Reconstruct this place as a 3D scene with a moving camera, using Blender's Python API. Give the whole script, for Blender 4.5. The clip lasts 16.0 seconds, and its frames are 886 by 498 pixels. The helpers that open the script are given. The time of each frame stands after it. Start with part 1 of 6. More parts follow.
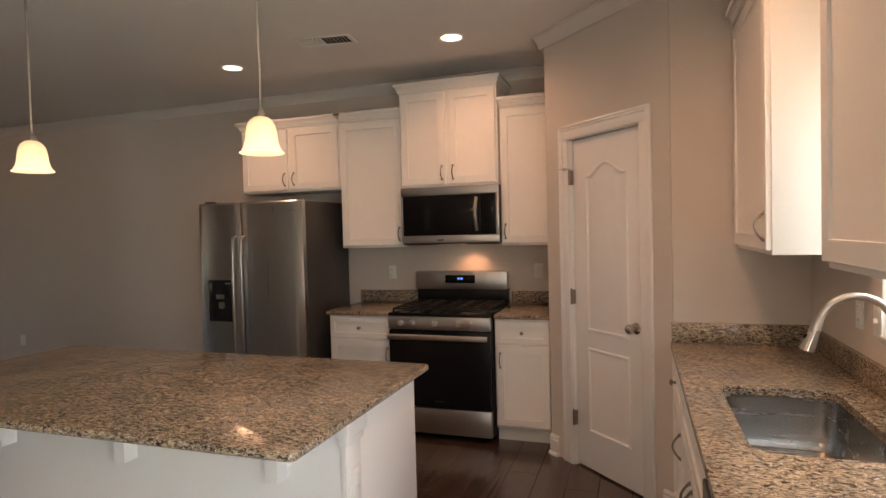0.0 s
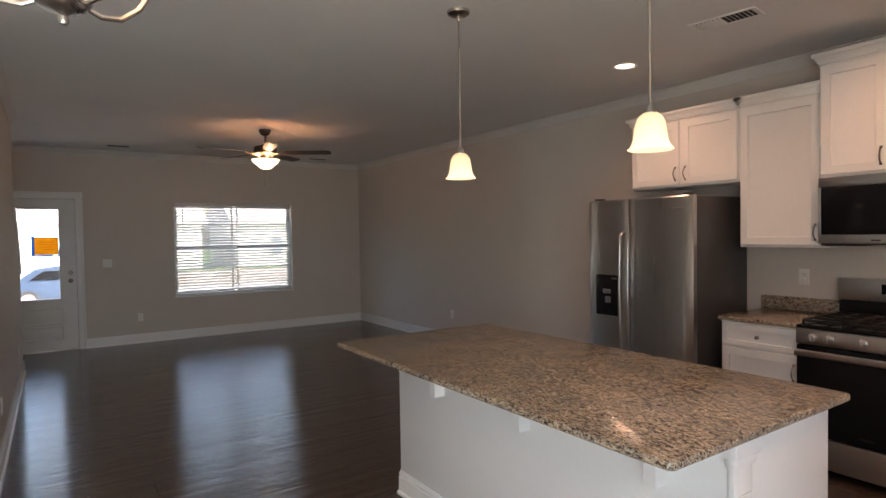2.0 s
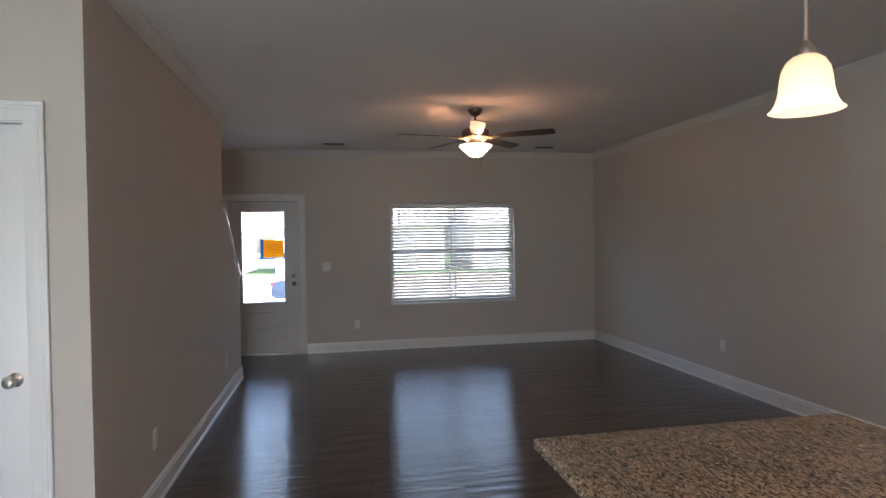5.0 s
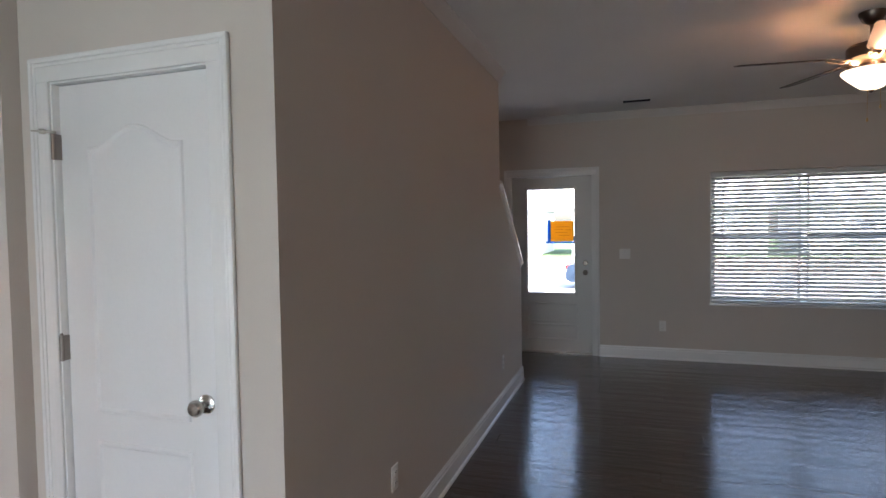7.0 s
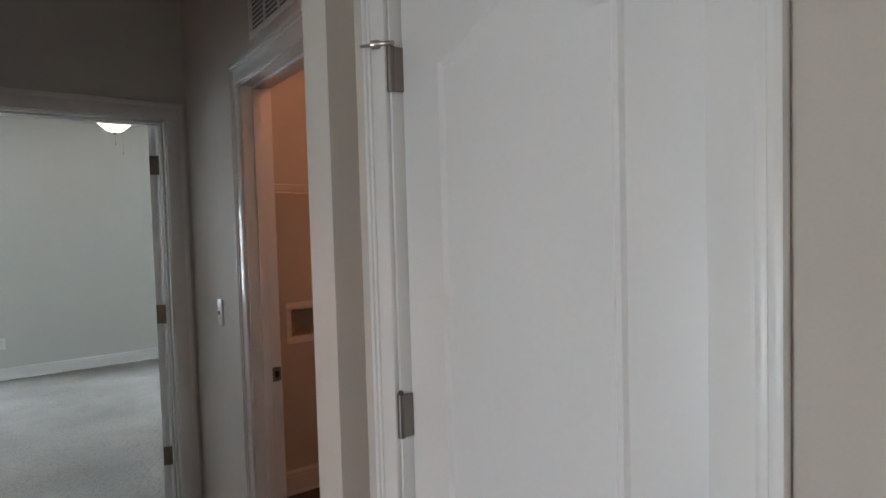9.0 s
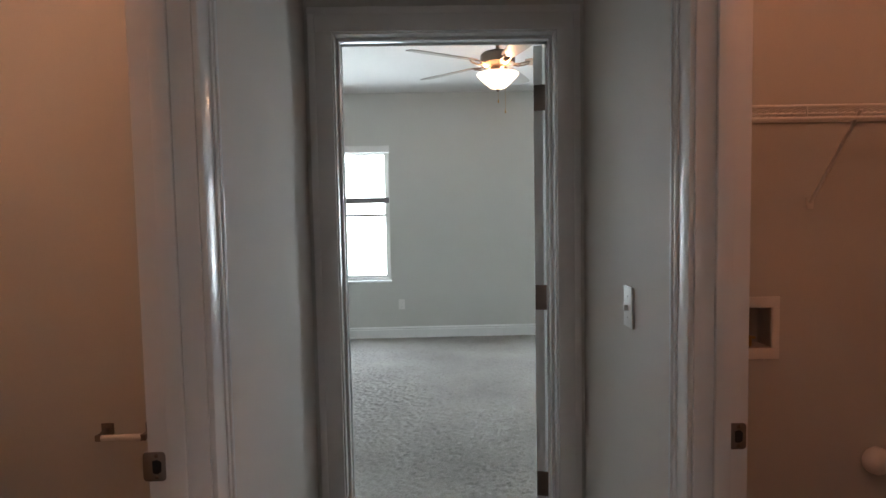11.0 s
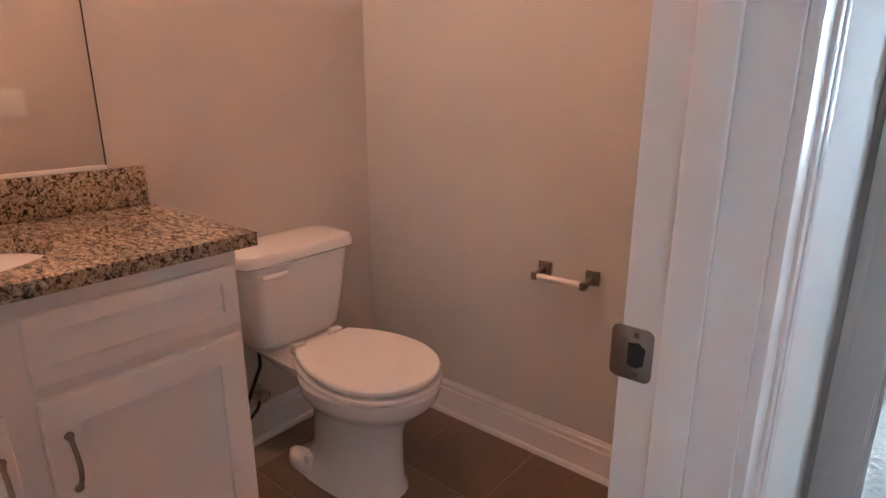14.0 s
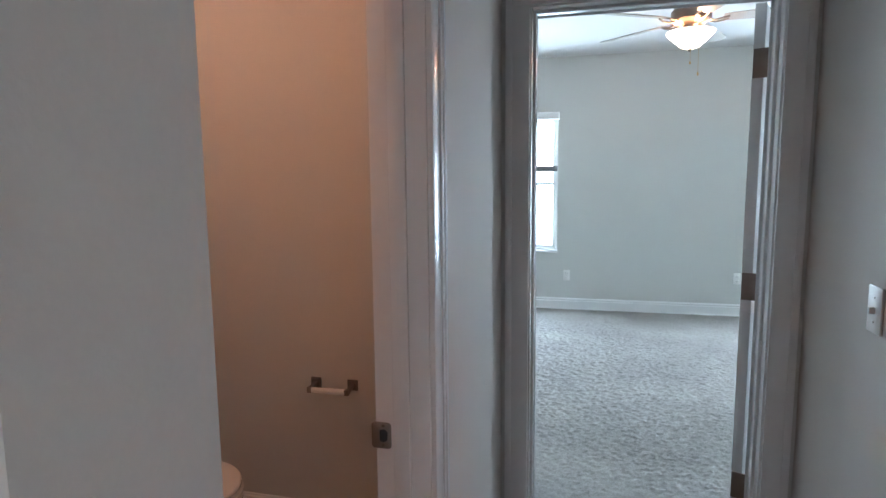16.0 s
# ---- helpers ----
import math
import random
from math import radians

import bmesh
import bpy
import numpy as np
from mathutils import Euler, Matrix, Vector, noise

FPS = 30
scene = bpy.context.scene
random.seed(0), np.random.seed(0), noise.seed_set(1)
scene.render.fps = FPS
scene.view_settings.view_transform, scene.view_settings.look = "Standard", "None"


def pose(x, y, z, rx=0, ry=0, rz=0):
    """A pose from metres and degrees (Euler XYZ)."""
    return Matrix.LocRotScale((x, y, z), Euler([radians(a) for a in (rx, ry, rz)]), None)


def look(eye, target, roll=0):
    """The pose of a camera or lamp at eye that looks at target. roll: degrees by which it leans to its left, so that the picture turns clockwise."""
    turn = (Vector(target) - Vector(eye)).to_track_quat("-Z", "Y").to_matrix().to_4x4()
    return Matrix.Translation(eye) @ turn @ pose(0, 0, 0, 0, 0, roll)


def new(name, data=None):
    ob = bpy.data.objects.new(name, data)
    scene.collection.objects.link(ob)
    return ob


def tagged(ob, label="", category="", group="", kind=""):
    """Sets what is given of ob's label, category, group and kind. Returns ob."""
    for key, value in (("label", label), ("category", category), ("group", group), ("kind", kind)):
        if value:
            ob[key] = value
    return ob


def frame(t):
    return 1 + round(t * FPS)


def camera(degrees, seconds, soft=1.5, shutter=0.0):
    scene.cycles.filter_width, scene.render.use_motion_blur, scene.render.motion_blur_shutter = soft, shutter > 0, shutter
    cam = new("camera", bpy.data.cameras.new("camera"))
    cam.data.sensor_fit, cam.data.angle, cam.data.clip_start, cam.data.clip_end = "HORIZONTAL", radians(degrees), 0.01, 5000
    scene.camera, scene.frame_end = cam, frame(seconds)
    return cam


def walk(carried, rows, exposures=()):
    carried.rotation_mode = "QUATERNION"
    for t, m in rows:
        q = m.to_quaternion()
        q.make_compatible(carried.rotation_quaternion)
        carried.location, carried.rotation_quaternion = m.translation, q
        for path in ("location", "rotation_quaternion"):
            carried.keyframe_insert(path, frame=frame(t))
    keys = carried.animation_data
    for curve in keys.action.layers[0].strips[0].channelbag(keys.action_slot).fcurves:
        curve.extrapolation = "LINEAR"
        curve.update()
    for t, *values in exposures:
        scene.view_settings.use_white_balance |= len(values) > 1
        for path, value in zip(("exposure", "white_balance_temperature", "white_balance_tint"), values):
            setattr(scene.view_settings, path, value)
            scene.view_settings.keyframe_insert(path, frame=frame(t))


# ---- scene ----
# camera: seconds, eye, target, roll
PATH = [
    (0, (0.542, 0.145, 1.49), (-0.099, 2.038, 1.428), -1.5),
    (0.5, (0.556, 0.26, 1.479), (-0.429, 2.0, 1.421), -1.0),
    (1, (0.617, 0.27, 1.495), (-0.646, 1.818, 1.428), -0.9),
    (1.5, (0.625, 0.215, 1.509), (-0.87, 1.542, 1.451), -0.8),
    (2, (0.547, 0.158, 1.5), (-1.11, 1.277, 1.449), -0.9),
    (2.5, (0.395, 0.194, 1.502), (-1.368, 1.138, 1.459), -1.0),
    (3, (0.281, 0.401, 1.508), (-1.549, 1.206, 1.471), -1.0),
    (3.5, (0.114, 0.592, 1.502), (-1.765, 1.276, 1.466), -0.8),
    (5.8, (-1.33, 1.044, 1.499), (-3.327, 1.155, 1.456), -0.8),
    (6, (-1.439, 1.082, 1.51), (-3.438, 1.103, 1.46), -0.7),
    (6.5, (-1.726, 1.024, 1.502), (-3.706, 0.746, 1.441), -0.9),
    (7, (-2.038, 0.868, 1.507), (-3.935, 0.24, 1.428), -0.9),
    (7.5, (-2.321, 0.713, 1.511), (-4.095, -0.206, 1.419), -1.0),
    (8, (-2.554, 0.502, 1.503), (-4.153, -0.695, 1.397), -1.1),
    (8.2, (-2.642, 0.384, 1.503), (-4.164, -0.911, 1.402), -1.2),
    (10.3, (-3.122, -0.741, 1.443), (-3.647, -2.669, 1.359), -1.7),
    (10.5, (-3.112, -0.849, 1.438), (-3.516, -2.806, 1.348), -1.6),
    (11, (-3.082, -1.097, 1.404), (-3.122, -3.093, 1.28), -1.1),
    (11.5, (-3.031, -1.295, 1.367), (-2.73, -3.264, 1.181), -0.4),
    (12, (-2.948, -1.487, 1.287), (-2.341, -3.376, 1.036), -0.2),
    (12.5, (-2.784, -1.66, 1.209), (-1.937, -3.434, 0.841), 0.2),
    (13, (-2.678, -1.729, 1.132), (-1.625, -3.366, 0.674), 0.1),
    (13.5, (-2.675, -1.742, 1.111), (-1.492, -3.267, 0.585), 0.0),
    (14, (-2.735, -1.654, 1.19), (-1.511, -3.138, 0.644), 0.0),
    (14.5, (-2.881, -1.49, 1.26), (-1.761, -3.081, 0.795), 0.0),
    (15, (-3.001, -1.318, 1.368), (-2.099, -3.062, 0.988), -0.1),
    (15.5, (-2.981, -1.2, 1.426), (-2.271, -3.044, 1.118), -0.2),
    (16, (-2.952, -1.107, 1.457), (-2.466, -3.032, 1.217), -0.6),
]
cam = camera(75.1, 16.0)
EXPOSURES = [  # seconds, stops, kelvin, tint
    (0, 2.66, 7650, 18), (0.5, 2.78, 7550, 18), (2, 2.75, 6850, 17), (3, 2.80, 6550, 16), (6, 2.85, 6250, 16), (7.5, 2.68, 6200, 16), (8.2, 2.55, 6300, 16),
    (10.5, 2.36, 6550, 17), (11.5, 2.48, 6550, 17), (12, 2.65, 6500, 16), (12.5, 3.18, 6500, 15), (13, 3.78, 6350, 15), (13.5, 3.95, 5700, 14), (14.5, 3.95, 5500, 13), (15, 3.62, 5500, 13),
    (15.5, 3.25, 5550, 13), (16, 3.05, 5650, 13),
]
walk(cam, [(t, look(e, g, r)) for t, e, g, r in PATH], EXPOSURES)

# ---- world and light ----
world = bpy.data.worlds.new("world")
scene.world = world
world.use_nodes = True
wn = world.node_tree.nodes
sky = wn.new("ShaderNodeTexSky")
sky.sky_type = 'NISHITA'
sky.sun_disc = False
sky.sun_elevation, sky.sun_rotation = radians(46), radians(30)
sky.air_density, sky.dust_density = 1.2, 3.0
world.node_tree.links.new(sky.outputs["Color"], wn["Background"].inputs["Color"])
wn["Background"].inputs["Strength"].default_value = 0.15

sun_data = bpy.data.lights.new("sun", 'SUN')
sun_data.energy, sun_data.angle, sun_data.color = 4.2, radians(2), (1.0, 0.95, 0.88)
sun = new("sun", sun_data)
sun.matrix_world = look((16, 22, 28.8), (0, 0, 0))


def area_lamp(name, x, y, z, towards, w, h, watts, colour):
    d = bpy.data.lights.new(name, 'AREA')
    d.shape, d.size, d.size_y, d.energy, d.color = 'RECTANGLE', w, h, watts, colour
    ob = new(name, d)
    ob.matrix_world = look((x, y, z), (x + towards[0], y + towards[1], z + towards[2]))
    return ob


def bulb(name, x, y, z, watts, colour, radius=0.03):
    d = bpy.data.lights.new(name, 'POINT')
    d.energy, d.color, d.shadow_soft_size = watts, colour, radius
    ob = new(name, d)
    ob.location = (x, y, z)
    return ob


def down_lamp(name, x, y, z, watts, colour, angle=120, radius=0.06):
    d = bpy.data.lights.new(name, 'SPOT')
    d.energy, d.color, d.spot_size, d.spot_blend, d.shadow_soft_size = watts, colour, radians(angle), 0.8, radius
    ob = new(name, d)
    ob.location = (x, y, z)
    return ob


DAY, WARM = (0.76, 0.93, 1.0), (1.0, 0.50, 0.27)
area_lamp("window_daylight_bedroom_a", -2.18, -7.75, 1.4, (0, 1, 0), 0.85, 1.55, 8.8, DAY)
area_lamp("window_daylight_bedroom_b", -5.055, -7.75, 1.4, (0, 1, 0), 0.85, 1.55, 8.8, DAY)
# Stand-in daylight from an unseen patio door, added to brighten island and hall end.
area_lamp("stand_in_patio_daylight", 1.345, -0.2, 1.05, (-1, 0, 0), 1.5, 1.95, 8.6, (0.70, 0.87, 1.0))
area_lamp("window_daylight_sink", 1.355, 2.16, 1.6, (-1, 0, 0), 0.5, 0.9, 0.44, DAY)
for x in (-0.58, -2.28):
    down_lamp("can_light_lamp", x, 3.735, 2.715, 4.2, (1.0, 0.57, 0.35), 165)
# Unseen third lamp without a fixture, added to light pantry wall and sink.
down_lamp("can_light_lamp", 0.55, 2.1, 2.715, 5.8, (1.0, 0.57, 0.35), 165)
for x in (-0.84, -2.08):
    bulb("pendant_lamp_bulb", x, 2.06, 1.87, 0.44, WARM, 0.05)
for fx, fy, fz in ((-6.15, 2.22, 2.420), (-3.602, -5.45, 2.465)):
    for k in range(3):
        bulb("fan_lamp_bulb", fx + 0.105 * math.cos(2.1 * k), fy + 0.105 * math.sin(2.1 * k), fz, 0.66, WARM, 0.015)
bulb("chandelier_lamp_bulb", -0.525, 0.155, 2.19, 1.6, WARM, 0.1)
down_lamp("range_hood_lamp", -0.72, 4.56, 1.383, 0.715, WARM, 120, 0.02)
bulb("bathroom_lamp_bulb", -1.55, -2.2, 2.595, 1.8, (1.0, 0.48, 0.27), 0.04)
bulb("laundry_lamp_bulb", -4.4, -2.0, 2.6, 1.5, (1.0, 0.42, 0.22), 0.04)


# ---- materials ----
def node_mat(name):
    m = bpy.data.materials.new(name)
    m.use_nodes = True
    nt = m.node_tree
    return m, nt.nodes, nt.links, nt.nodes["Principled BSDF"]


def paint(name, colour, rough=0.5, grain=60.0, vary=0.06, bump=0.05, metal=0.0, stretch=(1, 1, 1), coat=0.0, island=0.0, rand=0.0):
    """A surface with variation at two scales and a fine relief."""
    m, n, l, b = node_mat(name)
    tc = n.new("ShaderNodeTexCoord")
    mp = n.new("ShaderNodeMapping")
    mp.inputs["Scale"].default_value = stretch
    l.new(tc.outputs["Object"], mp.inputs["Vector"])
    big = n.new("ShaderNodeTexNoise")
    big.inputs["Scale"].default_value, big.inputs["Detail"].default_value = 1.7, 4
    fine = n.new("ShaderNodeTexNoise")
    fine.inputs["Scale"].default_value, fine.inputs["Detail"].default_value = grain, 3
    for t in (big, fine):
        l.new(mp.outputs["Vector"], t.inputs["Vector"])
    add = n.new("ShaderNodeMath")
    add.operation = 'ADD'
    l.new(big.outputs["Fac"], add.inputs[0])
    l.new(fine.outputs["Fac"], add.inputs[1])
    ramp = n.new("ShaderNodeMapRange")
    ramp.inputs["From Min"].default_value, ramp.inputs["From Max"].default_value = 0.6, 1.4
    ramp.inputs["To Min"].default_value, ramp.inputs["To Max"].default_value = 1 - vary, 1 + vary
    l.new(add.outputs[0], ramp.inputs["Value"])
    value = ramp.outputs["Result"]
    if rand:
        info = n.new("ShaderNodeObjectInfo")
        rr = n.new("ShaderNodeMapRange")
        rr.inputs["To Min"].default_value, rr.inputs["To Max"].default_value = 1 - rand, 1 + rand
        l.new(info.outputs["Random"], rr.inputs["Value"])
        mul = n.new("ShaderNodeMath")
        mul.operation = 'MULTIPLY'
        l.new(value, mul.inputs[0])
        l.new(rr.outputs["Result"], mul.inputs[1])
        value = mul.outputs[0]
    hsv = n.new("ShaderNodeHueSaturation")
    hsv.inputs["Color"].default_value = (*colour, 1)
    l.new(value, hsv.inputs["Value"])
    l.new(hsv.outputs["Color"], b.inputs["Base Color"])
    rg = n.new("ShaderNodeMapRange")
    rg.inputs["To Min"].default_value, rg.inputs["To Max"].default_value = max(rough - 0.06, 0.02), rough + 0.06
    l.new(big.outputs["Fac"], rg.inputs["Value"])
    l.new(rg.outputs["Result"], b.inputs["Roughness"])
    b.inputs["Metallic"].default_value = metal
    b.inputs["Coat Weight"].default_value = coat
    if bump:
        bp = n.new("ShaderNodeBump")
        bp.inputs["Strength"].default_value, bp.inputs["Distance"].default_value = bump, 0.002
        l.new(fine.outputs["Fac"], bp.inputs["Height"])
        l.new(bp.outputs["Normal"], b.inputs["Normal"])
    return m


def glow(name, colour, strength):
    m, n, l, b = node_mat(name)
    b.inputs["Base Color"].default_value = (*colour, 1)
    b.inputs["Emission Color"].default_value = (*colour, 1)
    b.inputs["Emission Strength"].default_value = strength
    b.inputs["Roughness"].default_value = 0.3
    return m


def granite(name, size=(36, 96, 80), dark_share=0.0):
    """Tan stone: short dark streaks, pale and dark specks, a slow drift of tone."""
    m, n, l, b = node_mat(name)
    tc = n.new("ShaderNodeTexCoord")
    mp = n.new("ShaderNodeMapping")
    mp.inputs["Scale"].default_value = size
    mp.inputs["Rotation"].default_value = (0, 0, 0.25)
    l.new(tc.outputs["Object"], mp.inputs["Vector"])

    def noise(scale, detail, vector, rough=0.55, warp=0.0):
        t = n.new("ShaderNodeTexNoise")
        t.inputs["Scale"].default_value, t.inputs["Detail"].default_value = scale, detail
        t.inputs["Roughness"].default_value, t.inputs["Distortion"].default_value = rough, warp
        l.new(vector, t.inputs["Vector"])
        return t.outputs["Fac"]

    def ramp(fac, rows):
        r = n.new("ShaderNodeValToRGB")
        els = r.color_ramp.elements
        els[0].position, els[0].color = rows[0][0], (*rows[0][1], 1)
        els[1].position, els[1].color = rows[-1][0], (*rows[-1][1], 1)
        for pos, col in rows[1:-1]:
            els.new(pos).color = (*col, 1)
        l.new(fac, r.inputs["Fac"])
        return r.outputs["Color"]

    def blend(mode, fac, a, c):
        x = n.new("ShaderNodeMixRGB")
        x.blend_type = mode
        if isinstance(fac, float):
            x.inputs[0].default_value = fac
        else:
            l.new(fac, x.inputs[0])
        l.new(a, x.inputs[1])
        l.new(c, x.inputs[2])
        return x.outputs[0]
    streak = ramp(noise(1.6, 5, mp.outputs["Vector"], 0.62, 0.9), [(0.36 + dark_share, (0.022, 0.018, 0.015)), (0.44 + dark_share, (0.085, 0.060, 0.045)), (0.478 + dark_share, (0.31, 0.245, 0.17)), (0.585 + dark_share, (0.46, 0.375, 0.27)), (0.70 + dark_share, (0.66, 0.61, 0.53))])
    drift = ramp(noise(7, 3, tc.outputs["Object"]), [(0.35, (0.72, 0.72, 0.74)), (0.65, (1.12, 1.06, 0.98))])
    dark = ramp(noise(190, 2, tc.outputs["Object"]), [(0.35, (0.10, 0.09, 0.085)), (0.43, (1, 1, 1))])
    pale = ramp(noise(120, 3, tc.outputs["Object"], 0.6), [(0.60, (0, 0, 0)), (0.66, (0.62, 0.60, 0.57))])
    col = blend('MULTIPLY', 0.8, streak, drift)
    col = blend('MULTIPLY', 0.75, col, dark)
    col = blend('LIGHTEN', 0.8, col, pale)
    l.new(col, b.inputs["Base Color"])
    b.inputs["Roughness"].default_value = 0.19
    return m


def wood_plank(name, grain=(2.2, 26, 26)):
    m, n, l, b = node_mat(name)
    tc = n.new("ShaderNodeTexCoord")
    info = n.new("ShaderNodeObjectInfo")
    off = n.new("ShaderNodeVectorMath")
    off.operation = 'ADD'
    sc = n.new("ShaderNodeVectorMath")
    sc.operation = 'SCALE'
    sc.inputs["Scale"].default_value = 37.0
    l.new(info.outputs["Random"], sc.inputs[0])
    l.new(tc.outputs["Object"], off.inputs[0])
    l.new(sc.outputs[0], off.inputs[1])
    mp = n.new("ShaderNodeMapping")
    mp.inputs["Scale"].default_value = grain
    l.new(off.outputs[0], mp.inputs["Vector"])
    g = n.new("ShaderNodeTexNoise")
    g.inputs["Scale"].default_value, g.inputs["Detail"].default_value, g.inputs["Roughness"].default_value = 1.5, 6, 0.65
    g.inputs["Distortion"].default_value = 0.6
    l.new(mp.outputs["Vector"], g.inputs["Vector"])
    r = n.new("ShaderNodeValToRGB")
    r.color_ramp.elements[0].position, r.color_ramp.elements[0].color = 0.25, (0.034, 0.021, 0.015, 1)
    r.color_ramp.elements[1].position, r.color_ramp.elements[1].color = 0.78, (0.098, 0.060, 0.043, 1)
    l.new(g.outputs["Fac"], r.inputs["Fac"])
    h = n.new("ShaderNodeHueSaturation")
    rr = n.new("ShaderNodeMapRange")
    rr.inputs["To Min"].default_value, rr.inputs["To Max"].default_value = 0.84, 1.17
    l.new(info.outputs["Random"], rr.inputs["Value"])
    l.new(rr.outputs["Result"], h.inputs["Value"])
    l.new(r.outputs["Color"], h.inputs["Color"])
    l.new(h.outputs["Color"], b.inputs["Base Color"])
    rg = n.new("ShaderNodeMapRange")
    rg.inputs["To Min"].default_value, rg.inputs["To Max"].default_value = 0.10, 0.19
    l.new(g.outputs["Fac"], rg.inputs["Value"])
    l.new(rg.outputs["Result"], b.inputs["Roughness"])
    b.inputs["Specular IOR Level"].default_value = 0.95
    bp = n.new("ShaderNodeBump")
    bp.inputs["Strength"].default_value, bp.inputs["Distance"].default_value = 0.7, 0.004
    l.new(g.outputs["Fac"], bp.inputs["Height"])
    mw = n.new("ShaderNodeMapping")
    mw.inputs["Scale"].default_value = [k * 0.38 for k in grain]
    l.new(off.outputs[0], mw.inputs["Vector"])
    wave = n.new("ShaderNodeTexNoise")
    wave.inputs["Scale"].default_value, wave.inputs["Detail"].default_value = 1.0, 2
    l.new(mw.outputs["Vector"], wave.inputs["Vector"])
    bw = n.new("ShaderNodeBump")
    bw.inputs["Strength"].default_value, bw.inputs["Distance"].default_value = 1.0, 0.0065
    l.new(wave.outputs["Fac"], bw.inputs["Height"])
    l.new(bp.outputs["Normal"], bw.inputs["Normal"])
    l.new(bw.outputs["Normal"], b.inputs["Normal"])
    l.new(bw.outputs["Normal"], b.inputs["Coat Normal"])
    b.inputs["Coat Weight"].default_value, b.inputs["Coat Roughness"].default_value = 0.18, 0.17
    return m


def clear_glass(name, tint=(1, 1, 1), rough=0.0):
    m, n, l, b = node_mat(name)
    b.inputs["Base Color"].default_value = (*tint, 1)
    b.inputs["Transmission Weight"].default_value = 1.0
    b.inputs["Roughness"].default_value, b.inputs["IOR"].default_value = rough, 1.1
    return m


WALL = paint("greige_wall_paint", (0.60, 0.55, 0.50), 0.75, 220, 0.03, 0.10)
WALL_COOL = paint("pale_bedroom_wall_paint", (0.60, 0.60, 0.565), 0.75, 220, 0.03, 0.10)
CEIL = paint("ceiling_paint", (0.74, 0.72, 0.70), 0.85, 130, 0.04, 0.25)
TRIM = paint("white_trim_enamel", (0.80, 0.80, 0.79), 0.22, 40, 0.02, 0.03)
CAB = paint("white_cabinet_paint", (0.82, 0.80, 0.77), 0.36, 50, 0.02, 0.03)
DOORW = paint("white_door_paint", (0.80, 0.80, 0.80), 0.34, 90, 0.02, 0.06)
GRAY_DOOR = paint("pale_grey_front_door_paint", (0.70, 0.70, 0.68), 0.4, 70, 0.03, 0.04)
GRANITE = granite("speckled_tan_granite")
GRANITE_BATH = granite("mottled_brown_granite", (30, 66, 58), -0.012)
STEEL = paint("brushed_stainless_steel", (0.46, 0.45, 0.44), 0.30, 30, 0.05, 0.02, 1.0, (30, 30, 0.6))
SINK_STEEL = paint("satin_sink_steel", (0.40, 0.39, 0.375), 0.26, 60, 0.05, 0.02, 1.0, (1, 12, 12))
NICKEL = paint("brushed_nickel", (0.52, 0.49, 0.45), 0.28, 80, 0.04, 0.02, 1.0)
BRONZE = paint("dark_brushed_bronze", (0.20, 0.16, 0.13), 0.35, 80, 0.05, 0.02, 1.0)
DULL_NICKEL = paint("dull_dark_nickel", (0.27, 0.235, 0.21), 0.33, 80, 0.05, 0.02, 1.0)
FRIDGE_SIDE = paint("dark_grey_fridge_side", (0.055, 0.052, 0.05), 0.42, 180, 0.05, 0.12)
BLACK = paint("black_enamel", (0.010, 0.010, 0.011), 0.2, 60, 0.1, 0.01)
BLACK_GLASS = paint("black_oven_glass", (0.008, 0.008, 0.009), 0.05, 8, 0.1, 0.0)
IRON = paint("cast_iron_grate", (0.018, 0.018, 0.018), 0.6, 160, 0.15, 0.3)
BLACK_GLASS.node_tree.nodes["Principled BSDF"].inputs["Specular IOR Level"].default_value = 0.16
for dull in (BLACK, IRON):
    dull.node_tree.nodes["Principled BSDF"].inputs["Specular IOR Level"].default_value = 0.2
PORCELAIN = paint("white_porcelain", (0.82, 0.80, 0.77), 0.10, 20, 0.01, 0.0)
PLASTIC = paint("white_plastic", (0.78, 0.77, 0.74), 0.38, 60, 0.02, 0.02)
PLANK = wood_plank("dark_brown_wood_plank")
TILE = paint("brown_floor_tile", (0.17, 0.115, 0.08), 0.38, 45, 0.22, 0.15, rand=0.06)
GROUT = paint("tan_grout", (0.30, 0.24, 0.18), 0.85, 200, 0.1, 0.3)
CARPET = paint("beige_carpet_pile", (0.315, 0.295, 0.272), 0.95, 105, 0.34, 0.9)
SUBFLOOR = paint("dark_underlay", (0.02, 0.015, 0.012), 0.8, 50, 0.1, 0.1)
SLAT = paint("white_blind_slat", (0.60, 0.61, 0.60), 0.45, 30, 0.02, 0.02)


def let_light_through(m, colour, share):
    """Thin sheets that let some daylight through."""
    n, l = m.node_tree.nodes, m.node_tree.links
    t = n.new("ShaderNodeBsdfTranslucent")
    t.inputs["Color"].default_value = (*colour, 1)
    mix = n.new("ShaderNodeMixShader")
    mix.inputs[0].default_value = share
    l.new(n["Principled BSDF"].outputs[0], mix.inputs[1])
    l.new(t.outputs[0], mix.inputs[2])
    l.new(mix.outputs[0], n["Material Output"].inputs["Surface"])


let_light_through(SLAT, (0.7, 0.72, 0.72), 0.04)
GLASS = clear_glass("clear_window_glass")
MIRROR = paint("silvered_mirror", (0.88, 0.88, 0.86), 0.02, 10, 0.0, 0.0, 1.0)


